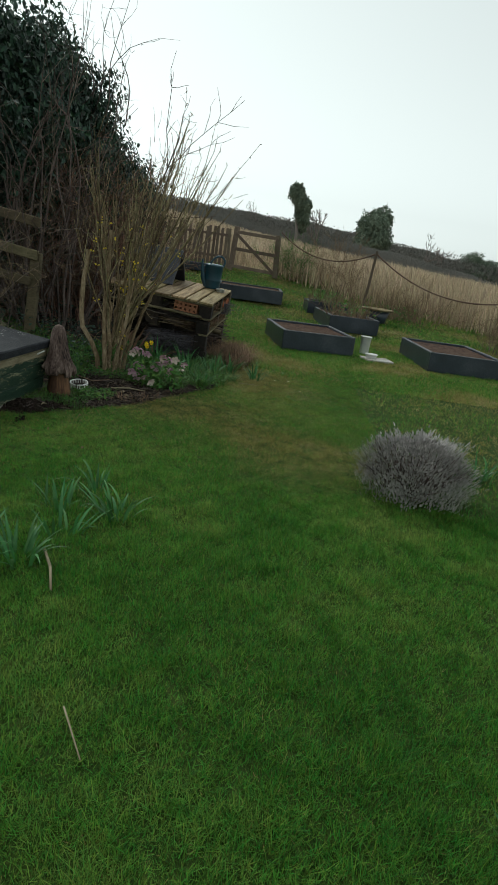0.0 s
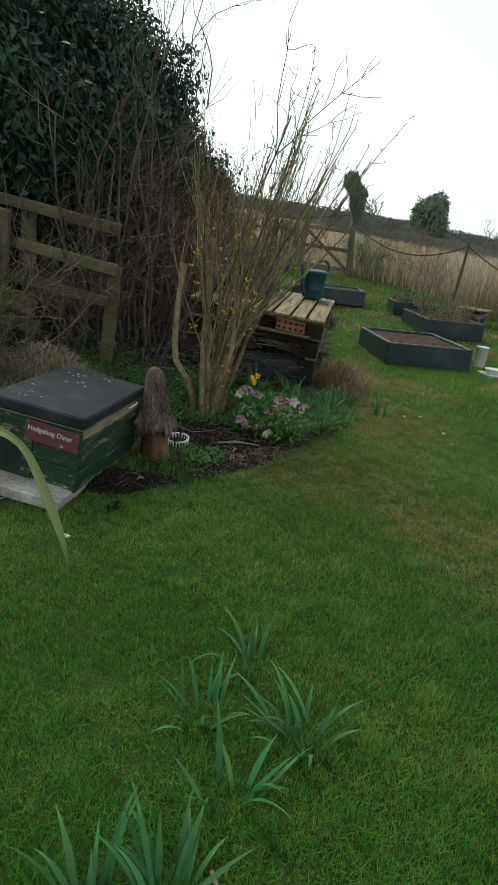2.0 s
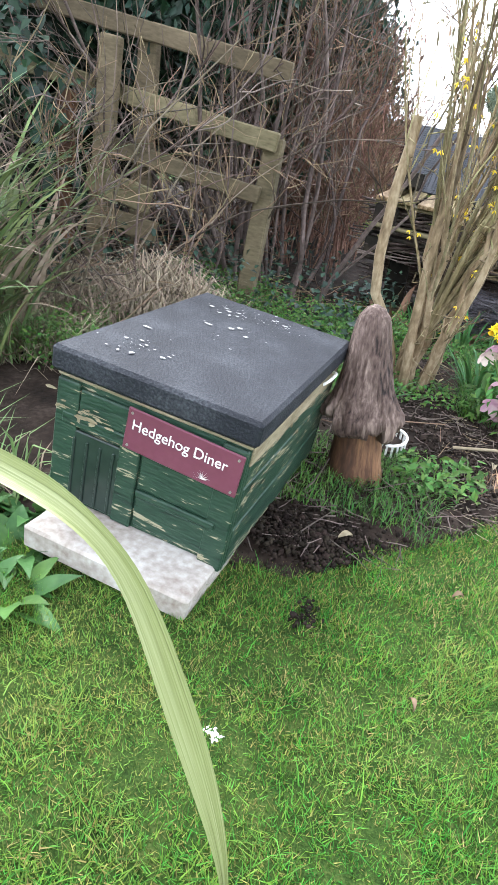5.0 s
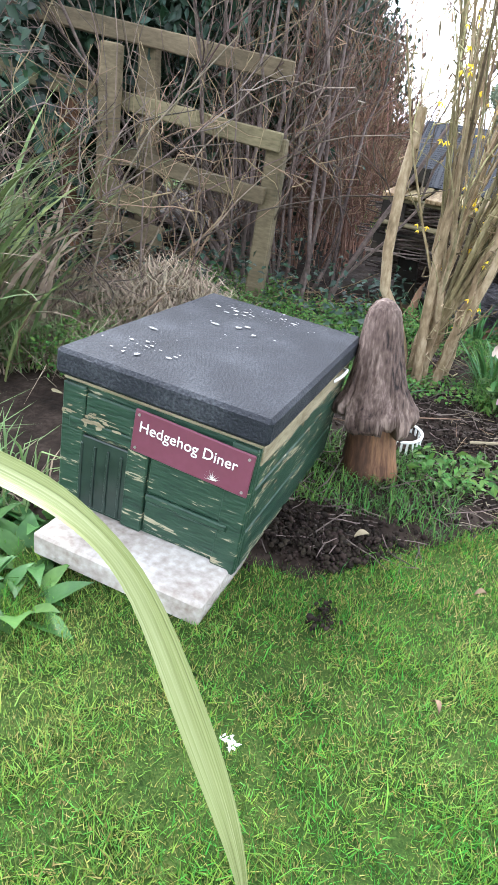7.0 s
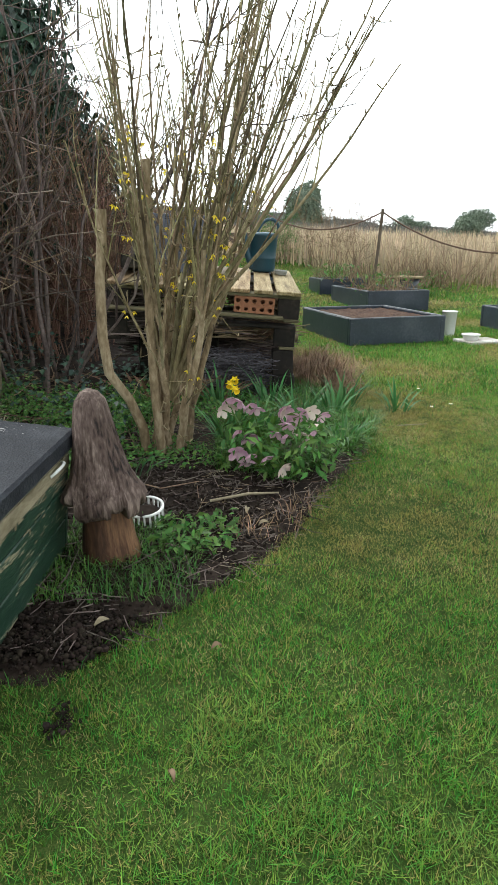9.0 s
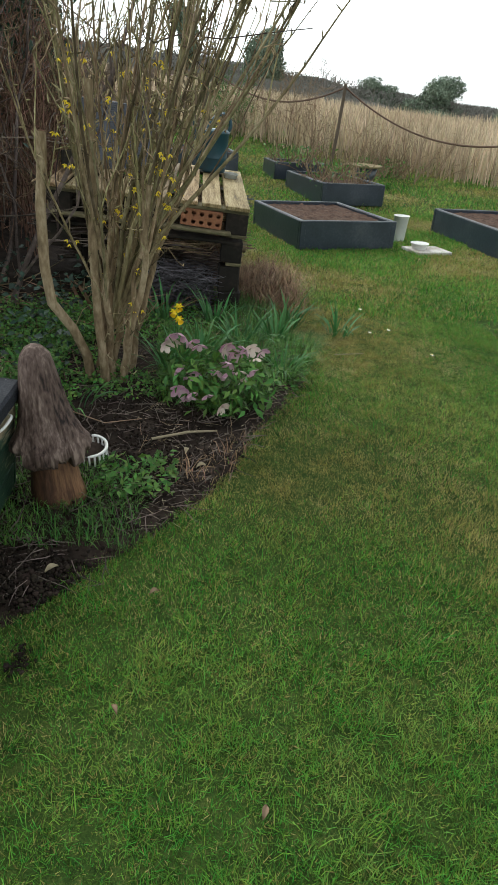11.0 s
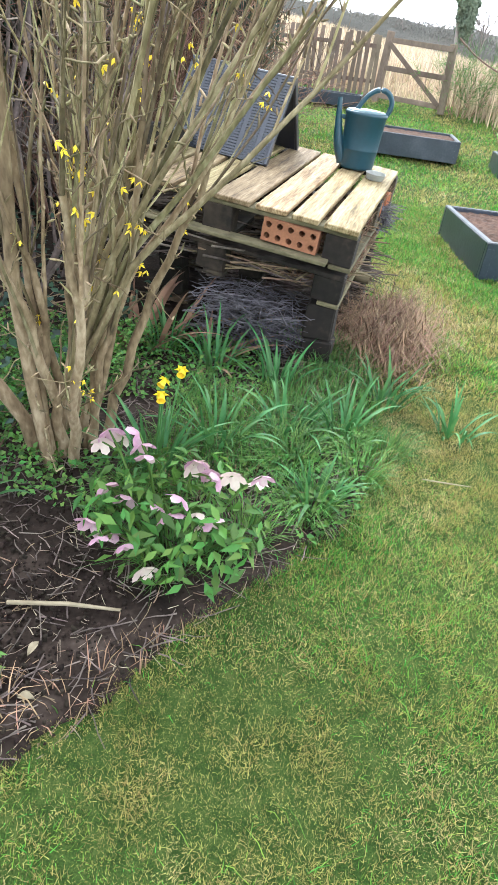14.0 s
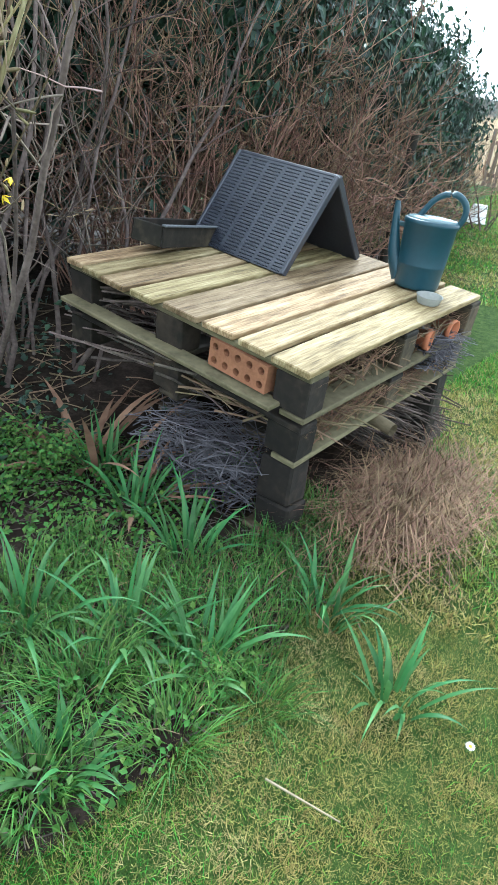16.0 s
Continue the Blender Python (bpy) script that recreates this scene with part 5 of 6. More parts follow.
def hedge_core(name, dist, a0, a1, low, top, material, label):
    """The dense mass inside a distant hedge, with an uneven top and thickness."""
    vs, fs = [], []
    n = 500
    for i in range(n + 1):
        a = radians(a0 + (a1 - a0) * i / n)
        c, s = math.cos(a), math.sin(a)
        tp = top(dist * s, dist * c)
        for d, z in ((dist - 0.6, low(dist * s, dist * c)), (dist - 0.4, tp), (dist + 0.6, tp * 0.98), (dist + 0.9, low(dist * s, dist * c))):
            vs.append((d * s, d * c, z))
    for i in range(n):
        for k in range(3):
            fs.append((4 * i + k, 4 * i + k + 1, 4 * i + k + 5, 4 * i + k + 4))
    solid(name, mesh_arrays(name, np.array(vs), np.array(fs), material), label=label, category="hedge", kind="stuff")


def build_far_hedge():
    # both masses take the hazed grey colour; no haze lies in the air
    hedge_core("hedge_mass", 66, -30, 42, lambda x, y: float(ground_z(x, y)) - 0.1, lambda x, y: float(ground_z(x, y) + 1.2 + 0.55 * patchy(x, y, 0.25) + 0.2 * patchy(x, y, 1.1, 2.0)), M_HAZE, "long brown field hedge greyed by painted haze")
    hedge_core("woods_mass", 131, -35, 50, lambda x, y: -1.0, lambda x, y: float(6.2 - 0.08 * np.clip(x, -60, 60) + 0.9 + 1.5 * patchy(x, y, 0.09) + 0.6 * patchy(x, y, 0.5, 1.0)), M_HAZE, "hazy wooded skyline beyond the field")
    n = 130000
    a = rng.uniform(-30, 42, n)
    d = 66 + rng.normal(0, 1.2, n)
    x, y = d * np.sin(np.radians(a)), d * np.cos(np.radians(a))
    top = 1.24 + 0.55 * patchy(x, y, 0.25) + 0.28 * patchy(x, y, 1.1, 2.0)
    z = ground_z(x, y) + rng.uniform(0, 1, n) ** 0.8 * top
    v, f = leaves(np.stack([x, y, z], 1), np.tile((0, -1.0, 0.3), (n, 1)), rng.uniform(0.03, 0.075, n), 1.5, 0.9)
    solid("far_hedge", mesh_arrays("far_hedge", v, f, M_HAZE), label="long brown field hedge greyed by painted haze", category="hedge", kind="stuff")
    n = 80000
    a = rng.uniform(-35, 50, n)
    d = 130 + rng.normal(0, 4, n)
    x, y = d * np.sin(np.radians(a)), d * np.cos(np.radians(a))
    base = 6.2 - 0.08 * np.clip(x, -60, 60)
    top = 1.0 + 1.5 * patchy(x, y, 0.09) + 0.7 * patchy(x, y, 0.5, 1.0)
    z = base - 4 + rng.uniform(0, 1, n) ** 0.7 * (top + 4)
    v, f = leaves(np.stack([x, y, z], 1), np.tile((0, -1.0, 0.3), (n, 1)), rng.uniform(0.12, 0.3, n), 1.5, 0.9)
    solid("far_woods", mesh_arrays("far_woods", v, f, M_HAZE), label="hazy wooded skyline beyond the field", category="woods", kind="stuff")


def place(az, dist):
    x, y = dist * math.sin(radians(az)), dist * math.cos(radians(az))
    return x, y, float(ground_z(x, y))


def build_evergreen(az, dist, width, height, label, stem=0.3):
    x, y, z = place(az, dist)
    tr = thing("evergreen_tree", pose(x, y, z), label, "tree", "field trees")
    v, q = tubes([bend_path((0, 0, -0.2), (0, 0, 1), height * 0.6, 0.22, 0.1, 5, 0.04)], 8)
    solid("trunk", mesh_arrays("trunk", v, q, M_BARETREE, True), tr)
    vs, fs, o = [], [], 0
    for k in range(7):
        c = (rng.normal(0, width * 0.19), rng.normal(0, width * 0.19), height * (stem + (1 - stem) * (0.25 + 0.09 * k)))
        rad = (width * rng.uniform(0.2, 0.36), width * rng.uniform(0.2, 0.36), height * (1 - stem) * rng.uniform(0.15, 0.26))
        p, nr = crown_points(3600, c, rad, 0.4, 2.5, 0.6, -1.0)
        v, f = leaves(p, nr, rng.uniform(0.04, 0.10, len(p)) * height * 0.3, 1.4, 0.3)
        vs.append(v)
        fs.append(f + o)
        o += len(v)
    solid("crown", mesh_arrays("crown", np.concatenate(vs), np.concatenate(fs), M_FARTREE), tr, label="dark dense leaves, colour lifted for haze")


def build_bare_tree(az, dist, height, label):
    x, y, z = place(az, dist)
    tr = thing("bare_tree", pose(x, y, z), label, "tree", "field trees")
    paths, todo = [], [(np.zeros(3), np.array((0, 0, 1.0)), height * 0.42, 0.05 * height * 0.5, 0)]
    while todo:
        p, d, L, r, lv = todo.pop()
        path = bend_path(p, d, L, r, r * 0.6, 4, 0.10, 0.03)
        paths.append(path)
        if lv < 4:
            for _ in range(3 if lv else 5):
                i = rng.integers(2, 5)
                dd = np.array(path[-1][0]) - np.array(path[-2][0])
                dd = dd / np.linalg.norm(dd) + rng.normal(0, 0.5, 3) + np.array((0, 0, 0.15))
                todo.append((path[i][0], dd, L * rng.uniform(0.5, 0.75), max(r * 0.5, 0.03), lv + 1))
    v, q = tubes(paths, 4)
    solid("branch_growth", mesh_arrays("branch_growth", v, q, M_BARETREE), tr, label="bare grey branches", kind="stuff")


build_field()
build_far_hedge()
build_evergreen(0.6, 62, 2.0, 5.9, "tall ivy-covered tree in the field hedge", 0.25)
build_evergreen(7.0, 110, 7.6, 10.4, "round dark evergreen tree in the field", 0.05)
build_evergreen(16.6, 130, 7.5, 8.0, "round dark evergreen tree in the field", 0.05)
build_evergreen(21.3, 125, 10.0, 9.5, "broad dark evergreen tree in the field", 0.05)
build_evergreen(27.4, 120, 6.5, 5.5, "broad dark evergreen tree in the field", 0.05)
build_bare_tree(2.4, 64, 4.6, "bare rounded tree in the field hedge")
build_bare_tree(11.5, 120, 8.5, "bare rounded tree beyond the field")
build_bare_tree(13.1, 125, 7.0, "bare rounded tree beyond the field")
build_bare_tree(-4.0, 130, 8.0, "bare rounded tree beyond the field")


# ---- lawn and low plants ----
def lawn_points(n, x0, x1, y0, y1):
    x, y = rng.uniform(x0, x1, n), rng.uniform(y0, y1, n)
    off = inside(x, y, BORDER)
    d = edge_distance(x, y)
    keep = (~off | (d < 0.045)) & (rng.uniform(0, 1, n) < (0.75 + 0.4 * patchy(x, y, 7.0)) * (0.45 + 1.05 * patchy(x + 0.3 * y, y - 0.2 * x, 47.0, 1.1)))
    return x[keep], y[keep]


def build_lawn():
    """Fine blades near the path, wider and fewer further off; mossy yellowed turf along the border."""
    sets = [(680000, -1.7, 2.2, 0.45, 3.2, 0.0025, 0.027), (680000, -2.0, 1.5, 3.2, 6.6, 0.0022, 0.023), (360000, -0.4, 5.0, 6.6, 11.2, 0.006, 0.038), (170000, -3.2, 7.0, 11.2, 19.0, 0.012, 0.05), (70000, 1.5, 5.0, 1.4, 6.6, 0.005, 0.033), (16000, -4.5, -1.6, 0.5, 3.7, 0.006, 0.04)]
    for n, x0, x1, y0, y1, w, h in sets:
        x, y = lawn_points(n, x0, x1, y0, y1)
        d = edge_distance(x, y)
        worn = np.clip(1.3 - d / 1.1, 0, 1) * np.clip((y - 3.9) / 0.6, 0, 1) * np.clip((7.4 - y) / 0.8, 0, 1) * (0.45 + 0.85 * patchy(x, y, 2.7, 0.4))
        worn = np.maximum(worn, 0.55 * np.clip(patchy(x, y, 3.0, 3.0) * 2.4 - 1.0, 0, 1) * np.clip((y - 2.2) / 1.4, 0.08, 1) + 0.02 + 0.36 * np.clip((y - 2.9) / 1.0, 0, 1))
        moss = rng.uniform(0, 1, len(x)) < worn
        k = len(x)
        hh = h * rng.uniform(0.55, 1.3, k) * (0.8 + 0.4 * patchy(x, y, 3.1, 1.0)) * (0.75 + 0.5 * patchy(x, y, 19.0, 2.0)) * (0.72 + 0.56 * patchy(y, -x, 26.0, 0.3)) * np.where(moss, 0.7, 1)
        pos, wd, ln = np.stack([x, y, ground_z(x, y) - 0.003], 1), w * rng.uniform(0.6, 1.5, k), rng.uniform(0.1, 1.5, k)
        for pick, name, material, label in ((~moss, "lawn_grass", M_GRASS, "short mown green lawn grass"), (moss, "mossy_grass", M_MOSS, "yellowed mossy turf of the lawn")):
            v, f = sprigs(pos[pick], hh[pick], wd[pick], ln[pick])
            solid(name, mesh_arrays(name, v, f, material), label=label, category="grass", kind="stuff")
    # longer unmown tufts
    n = 13000
    x, y = lawn_points(n, -1.5, 2.2, 0.5, 6.5)
    keep = patchy(x, y, 11.0, 5.0) > 0.55
    x, y = x[keep], y[keep]
    k = len(x)
    v, f = blades(np.stack([x, y, ground_z(x, y) - 0.003], 1), rng.uniform(0.03, 0.055, k), rng.uniform(0.0016, 0.0028, k), rng.uniform(0.3, 1.4, k), rng.uniform(0.1, 0.5, k))
    solid("lawn_grass", mesh_arrays("lawn_grass", v, f, M_GRASS), label="longer grass tufts in the lawn", category="grass", kind="stuff")


def clump(name, at, n, length, width, label, material, spread=0.05, rise=(60, 88), fold=(30, 110), category="plant", group="", flowers=0):
    z = float(soil_z(at[0], at[1]))
    pl = thing(name, pose(at[0], at[1], z), label, category, group)
    sp = []
    for _ in range(n):
        a = rng.uniform(0, 2 * math.pi)
        r = spread * math.sqrt(rng.uniform())
        sp.append(((r * math.cos(a), r * math.sin(a), -0.01), a + rng.normal(0, 0.5), length * rng.uniform(0.55, 1.15), width * rng.uniform(0.7, 1.2), rng.uniform(*rise), rng.uniform(*fold)))
    for s in sp:
        v, f = straps([s])
        solid("leaf", mesh_arrays("leaf", v, f, material, True), pl)
    for k in range(flowers):
        fl = thing_flower(pl, (rng.normal(0, spread), rng.normal(0, spread), length * rng.uniform(0.85, 1.05)))
    return pl


def thing_flower(parent, top):
    """A nodding daffodil: stalk, six petals, trumpet."""
    stalk = [((top[0] * 0.3, top[1] * 0.3, 0), 0.004), ((top[0] * 0.7, top[1] * 0.7, top[2] * 0.6), 0.0035), (top, 0.003)]
    v, q = tubes([stalk], 6)
    solid("stalk", mesh_arrays("stalk", v, q, M_DAFF, True), parent)
    d = Vector((rng.uniform(-0.4, 0.8), -1, rng.uniform(-0.7, 0.0))).normalized()
    m = Matrix.Translation(Vector(top)) @ d.to_track_quat("Z", "Y").to_matrix().to_4x4()
    bm = bmesh.new()
    for k in range(6):
        a = k * math.pi / 3
        e, s = Vector((math.cos(a), math.sin(a), 0)), Vector((-math.sin(a), math.cos(a), 0))
        bm.faces.new([bm.verts.new(p) for p in (Vector((0, 0, 0)), e * 0.013 + s * 0.007, e * 0.026 + Vector((0, 0, 0.004)), e * 0.013 - s * 0.007)])
    part("petals", bm, M_YELLOW, parent, "bright yellow petals", m)
    part("trumpet", lathe_bm([(0.008, 0.0), (0.010, 0.018), (0.015, 0.028), (0.013, 0.026), (0.006, 0.004)], 10), M_YELLOW, parent, "yellow trumpet", m)


def build_hellebore():
    x, y = -0.41, 5.14
    he = thing("hellebore", pose(x, y, float(soil_z(x, y))), "hellebore with nodding pink and cream flowers", "flowering plant")
    pos, nr = [], []
    for k in range(460):
        a, r = rng.uniform(0, 2 * math.pi), 0.25 * math.sqrt(rng.uniform())
        pos.append((r * math.cos(a) * 1.1, r * math.sin(a) * 0.9, rng.uniform(0.03, 0.24) * (1.1 - r)))
        nr.append((math.cos(a) * 0.5, math.sin(a) * 0.5, 1))
    v, f = leaves(np.array(pos), np.array(nr), rng.uniform(0.014, 0.026, len(pos)), 2.6, 0.5)
    solid("leaves", mesh_arrays("leaves", v, f, M_WEED), he, label="fingered mid-green leaves", kind="stuff")
    def bloom(material):
        bm = bmesh.new()
        for k in range(5):
            a = k * 2 * math.pi / 5
            e, s = Vector((math.cos(a), math.sin(a), 0)), Vector((-math.sin(a), math.cos(a), 0))
            c = bm.verts.new((0, 0, 0))
            p = [bm.verts.new(q) for q in (e * 0.014 - s * 0.012 + Vector((0, 0, 0.004)), e * 0.027 - s * 0.011 + Vector((0, 0, 0.013)), e * 0.034 + Vector((0, 0, 0.018)), e * 0.027 + s * 0.011 + Vector((0, 0, 0.013)), e * 0.014 + s * 0.012 + Vector((0, 0, 0.004)))]
            bm.faces.new([c] + p)
        bmesh.ops.remove_doubles(bm, verts=bm.verts, dist=0.0005)
        me = bpy.data.meshes.new("flower")
        bm.to_mesh(me)
        bm.free()
        me.materials.append(material)
        return me
    kinds = [bloom(M_PINK), bloom(M_PINK), bloom(M_CREAM)]
    stalks = []
    heads = [(-0.22, 0.06, 0.30), (-0.12, 0.05, 0.32), (0.02, 0.10, 0.27), (0.12, 0.06, 0.29), (-0.02, -0.05, 0.24), (0.10, -0.05, 0.22), (-0.14, -0.12, 0.14), (-0.02, -0.16, 0.13), (0.20, 0.14, 0.24), (-0.20, -0.04, 0.22)]
    for k in range(27):
        hx, hy, hz = heads[k % len(heads)]
        top = np.array((hx + rng.normal(0, 0.028), hy + rng.normal(0, 0.028), hz * 0.86 + rng.normal(0, 0.022)))
        stalks.append([((hx * 0.3, hy * 0.3, 0), 0.004), ((hx * 0.85, hy * 0.85, hz * 0.8), 0.0038), (top, 0.0026)])
        d = Vector((rng.normal(0.1, 0.5), rng.normal(-0.6, 0.3), rng.uniform(-1.0, -0.1))).normalized()
        solid("flower", kinds[(k * 7 // 4) % 3], he, Matrix.Translation(Vector(top)) @ d.to_track_quat("Z", "Y").to_matrix().to_4x4() @ Matrix.Scale(rng.uniform(1.05, 1.35), 4), "nodding pink flower" if (k * 7 // 4) % 3 < 2 else "nodding cream flower")
    for s in stalks:
        v, q = tubes([s], 5)
        solid("stalk", mesh_arrays("stalk", v, q, M_WEED, True), he)


def build_lavender():
    x, y = 1.53, 3.37
    la = thing("lavender_bush", pose(x, y, 0), "rounded grey clipped lavender bush on the lawn", "shrub")
    la.scale = (1.16, 1.16, 1.12)
    p, nr = crown_points(9000, (0, 0, 0.13), (0.275, 0.25, 0.20), 0.22, 3.0, 0.30, -0.55)
    nb = len(p)
    hd = np.arctan2(nr[:, 1], nr[:, 0])
    v, f = blades(p, rng.uniform(0.010, 0.026, nb), rng.uniform(0.005, 0.009, nb), rng.uniform(0.2, 1.2, nb), rng.uniform(0, 0.1, nb), hd)
    solid("clipped_growth", mesh_arrays("clipped_growth", v, f, M_LAV), la, label="grey lilac clipped shoots", kind="stuff")
    st = []
    for k in range(140):
        a, r = rng.uniform(0, 2 * math.pi), rng.uniform(0.3, 1)
        st.append(bend_path((0.05 * math.cos(a), 0.05 * math.sin(a), 0), (math.cos(a) * r, math.sin(a) * r, 0.9), rng.uniform(0.2, 0.33), 0.004, 0.002, 4, 0.1))
    v, q = tubes(st, 4)
    solid("woody_growth", mesh_arrays("woody_growth", v, q, M_TWIG), la, label="dark woody stems", kind="stuff")


def build_flax():
    fx = thing("flax_plant", pose(-2.75, 4.58, 0), "large flax plant with arching green strap leaves", "plant")
    sp = []
    for k in range(190):
        a = rng.uniform(-0.9, 2.2)
        sp.append(((rng.normal(0, 0.12), rng.normal(0, 0.25), 0), a, rng.uniform(0.55, 1.35), rng.uniform(0.016, 0.036), rng.uniform(58, 86), rng.uniform(40, 110)))
    for s in sp:
        v, f = straps([s], 9)
        solid("leaf", mesh_arrays("leaf", v, f, M_FLAX if rng.uniform() < 0.72 else M_HEAP, True), fx)
    # the one long pale leaf that hangs over the lawn
    line = [(-2.377, 3.834, 0.162), (-2.025, 3.522, 0.389), (-1.643, 3.3, 0.497), (-1.414, 3.213, 0.513), (-1.312, 3.196, 0.508), (-1.233, 3.178, 0.486), (-1.176, 3.176, 0.432), (-1.114, 3.163, 0.302), (-1.068, 3.149, 0.216), (-1.028, 3.134, 0.13), (-1, 3.119, 0.049), (-0.98, 3.071, 0.022)]
    wid = [0.045, 0.045, 0.044, 0.042, 0.040, 0.028, 0.033, 0.042, 0.041, 0.027, 0.009, 0.003]
    vs, fs = [], []
    for i, (p, w) in enumerate(zip(line, wid)):
        p = Vector(p)
        a, b = Vector(line[max(0, i - 1)]), Vector(line[min(len(line) - 1, i + 1)])
        t = (b - a).normalized()
        side = t.cross(Vector((0.25, -0.75, 0.6))).normalized()
        nrm = side.cross(t)
        vs += [p - side * w * 0.45 + nrm * 0.009, p - nrm * 0.006, p + side * w * 0.45 + nrm * 0.009]
    for i in range(len(line) - 1):
        k = i * 3
        fs += [(k, k + 1, k + 4, k + 3), (k + 1, k + 2, k + 5, k + 4)]
    leaf_mesh = mesh_from("long_leaf", vs, fs, M_FLAX_PALE, True)
    across = leaf_mesh.uv_layers.new(name="grain")
    for lp in leaf_mesh.loops:
        across.data[lp.index].uv = (lp.vertex_index % 3 * 0.5, lp.vertex_index // 3 * 0.1)
    lf = solid("long_leaf", leaf_mesh, fx, Matrix.Translation((2.785, -4.58, 0)), "pale yellow-green arching leaf")
    sub = lf.modifiers.new("smooth", "SUBSURF")
    sub.levels = sub.render_levels = 2


def weeds(name, n, region, size, label, material=M_WEED, height=0.06, stretch=1.5, test=None):
    x, y = rng.uniform(region[0], region[1], n), rng.uniform(region[2], region[3], n)
    keep = inside(x, y, BORDER) & (patchy(x, y, 5.0, 0.7) > 0.35)
    if test is not None:
        keep &= test(x, y)
    x, y = x[keep], y[keep]
    z = soil_z(x, y) + rng.uniform(0.01, height, len(x))
    v, f = leaves(np.stack([x, y, z], 1), np.tile((0, -0.3, 1.0), (len(x), 1)), rng.uniform(0.6, 1.3, len(x)) * size, stretch, 0.1)
    solid(name, mesh_arrays(name, v, f, material), label=label, category=name.replace("_", " "), kind="stuff")


def tall_grass(name, n, region, h, w, label, material, test=None):
    x, y = rng.uniform(region[0], region[1], n), rng.uniform(region[2], region[3], n)
    keep = inside(x, y, BORDER) & (patchy(x, y, 4.0, 1.7) > 0.3)
    x, y = x[keep], y[keep]
    k = len(x)
    v, f = blades(np.stack([x, y, soil_z(x, y)], 1), h * rng.uniform(0.5, 1.2, k), w * rng.uniform(0.7, 1.3, k), rng.uniform(0.2, 1.2, k), rng.uniform(0, 0.4, k))
    solid(name, mesh_arrays(name, v, f, material), label=label, category=name.replace("_", " "), kind="stuff")


def litter(name, n, region, length, radius, label, material):
    x, y = rng.uniform(region[0], region[1], n), rng.uniform(region[2], region[3], n)
    keep = inside(x, y, BORDER)
    paths = []
    for a, b in zip(x[keep], y[keep]):
        g = rng.uniform(0, 2 * math.pi)
        paths.append(bend_path((a, b, float(soil_z(a, b)) + 0.012), (math.cos(g), math.sin(g), rng.normal(0, 0.08)), length * rng.uniform(0.3, 1.2), radius * rng.uniform(0.6, 1.4), radius * 0.5, 3, 0.15))
    v, q = tubes(paths, 4)
    solid(name, mesh_arrays(name, v, q, material), label=label, category=name.replace("_", " "), kind="stuff")


def build_clods(name, n, centre, spread, size, label):
    vs, fs, o = [], [], 0
    for _ in range(n):
        c = np.array((rng.normal(centre[0], spread[0]), rng.normal(centre[1], spread[1]), 0))
        c[2] = float(soil_z(c[0], c[1])) + rng.uniform(0, 0.02)
        if spread[0] > 0.03 and not bool(inside(c[0], c[1], BORDER)):
            continue
        bm = bmesh.new()
        bmesh.ops.create_icosphere(bm, subdivisions=1, radius=size * 0.4 / rng.uniform(0.25, 1.0))
        vs.append(np.array([np.array(v.co) * rng.uniform(0.55, 1.35) for v in bm.verts]) + c)
        fs.append(np.array([[v.index for v in f.verts] for f in bm.faces]) + o)
        o += len(bm.verts)
        bm.free()
    solid(name, mesh_arrays(name, np.concatenate(vs), np.concatenate(fs), M_CLOD), label=label, category="soil", kind="stuff")


def build_bed_plants():
    for cx, cy, n, lab in ((1.85, 12.3, 120, "dry stalks and leaves growing in the raised bed"), (1.50, 13.95, 60, "dry stalks in the small raised bed"), (3.3, 14.7, 160, "tangle of dry stalks by the rope")):
        g = float(ground_z(cx, cy)) + (0.2 if n < 150 else 0)
        paths = []
        for _ in range(n):
            p = (cx + rng.uniform(-0.4, 0.4), cy + rng.uniform(-0.6, 0.6), g)
            paths.append(bend_path(p, (rng.normal(0, 0.35), rng.normal(0, 0.35), 1), rng.uniform(0.15, 0.6), 0.007, 0.004, 5, 0.2, -0.06))
        v, q = tubes(paths, 4)
        solid("dry_stalks", mesh_arrays("dry_stalks", v, q, M_DEAD), label=lab, category="dry stalks", kind="stuff")
        n2 = 160
        pos = np.stack([cx + rng.normal(0, 0.25, n2), cy + rng.normal(0, 0.35, n2), g + rng.uniform(0, 0.3, n2)], 1)
        v, f = leaves(pos, np.tile((0, -0.4, 1.0), (n2, 1)), rng.uniform(0.02, 0.04, n2), 2.4, 0.2)
        solid("bed_leaves", mesh_arrays("bed_leaves", v, f, M_WEED), label="green young leaves among dry stalks", category="plant", kind="stuff")


for at, L, n in (((-0.384, 5.077), 0.17, 240), ((-0.235, 5.239), 0.16, 220), ((-0.066, 5.447), 0.17, 260), ((0.077, 5.73), 0.15, 240), ((-0.167, 5.662), 0.2, 240), ((0.156, 5.955), 0.14, 200), ((-0.537, 5.201), 0.15, 160)):
    a, r = rng.uniform(0, 2 * math.pi, n), 0.09 * np.sqrt(rng.uniform(0, 1, n))
    x, y = at[0] + r * np.cos(a), at[1] + r * np.sin(a)
    v, f = blades(np.stack([x, y, soil_z(x, y)], 1), L * rng.uniform(0.3, 0.85, n), rng.uniform(0.0025, 0.0042, n), rng.uniform(0.3, 1.5, n), rng.uniform(0, 0.5, n), a + rng.normal(0, 0.5, n))
    solid("grass_tuft", mesh_arrays("grass_tuft", v, f, M_WEED), label="tuft of long green grass in the border", category="grass", kind="stuff")
build_lavender()
build_flax()
build_hellebore()
build_bed_plants()
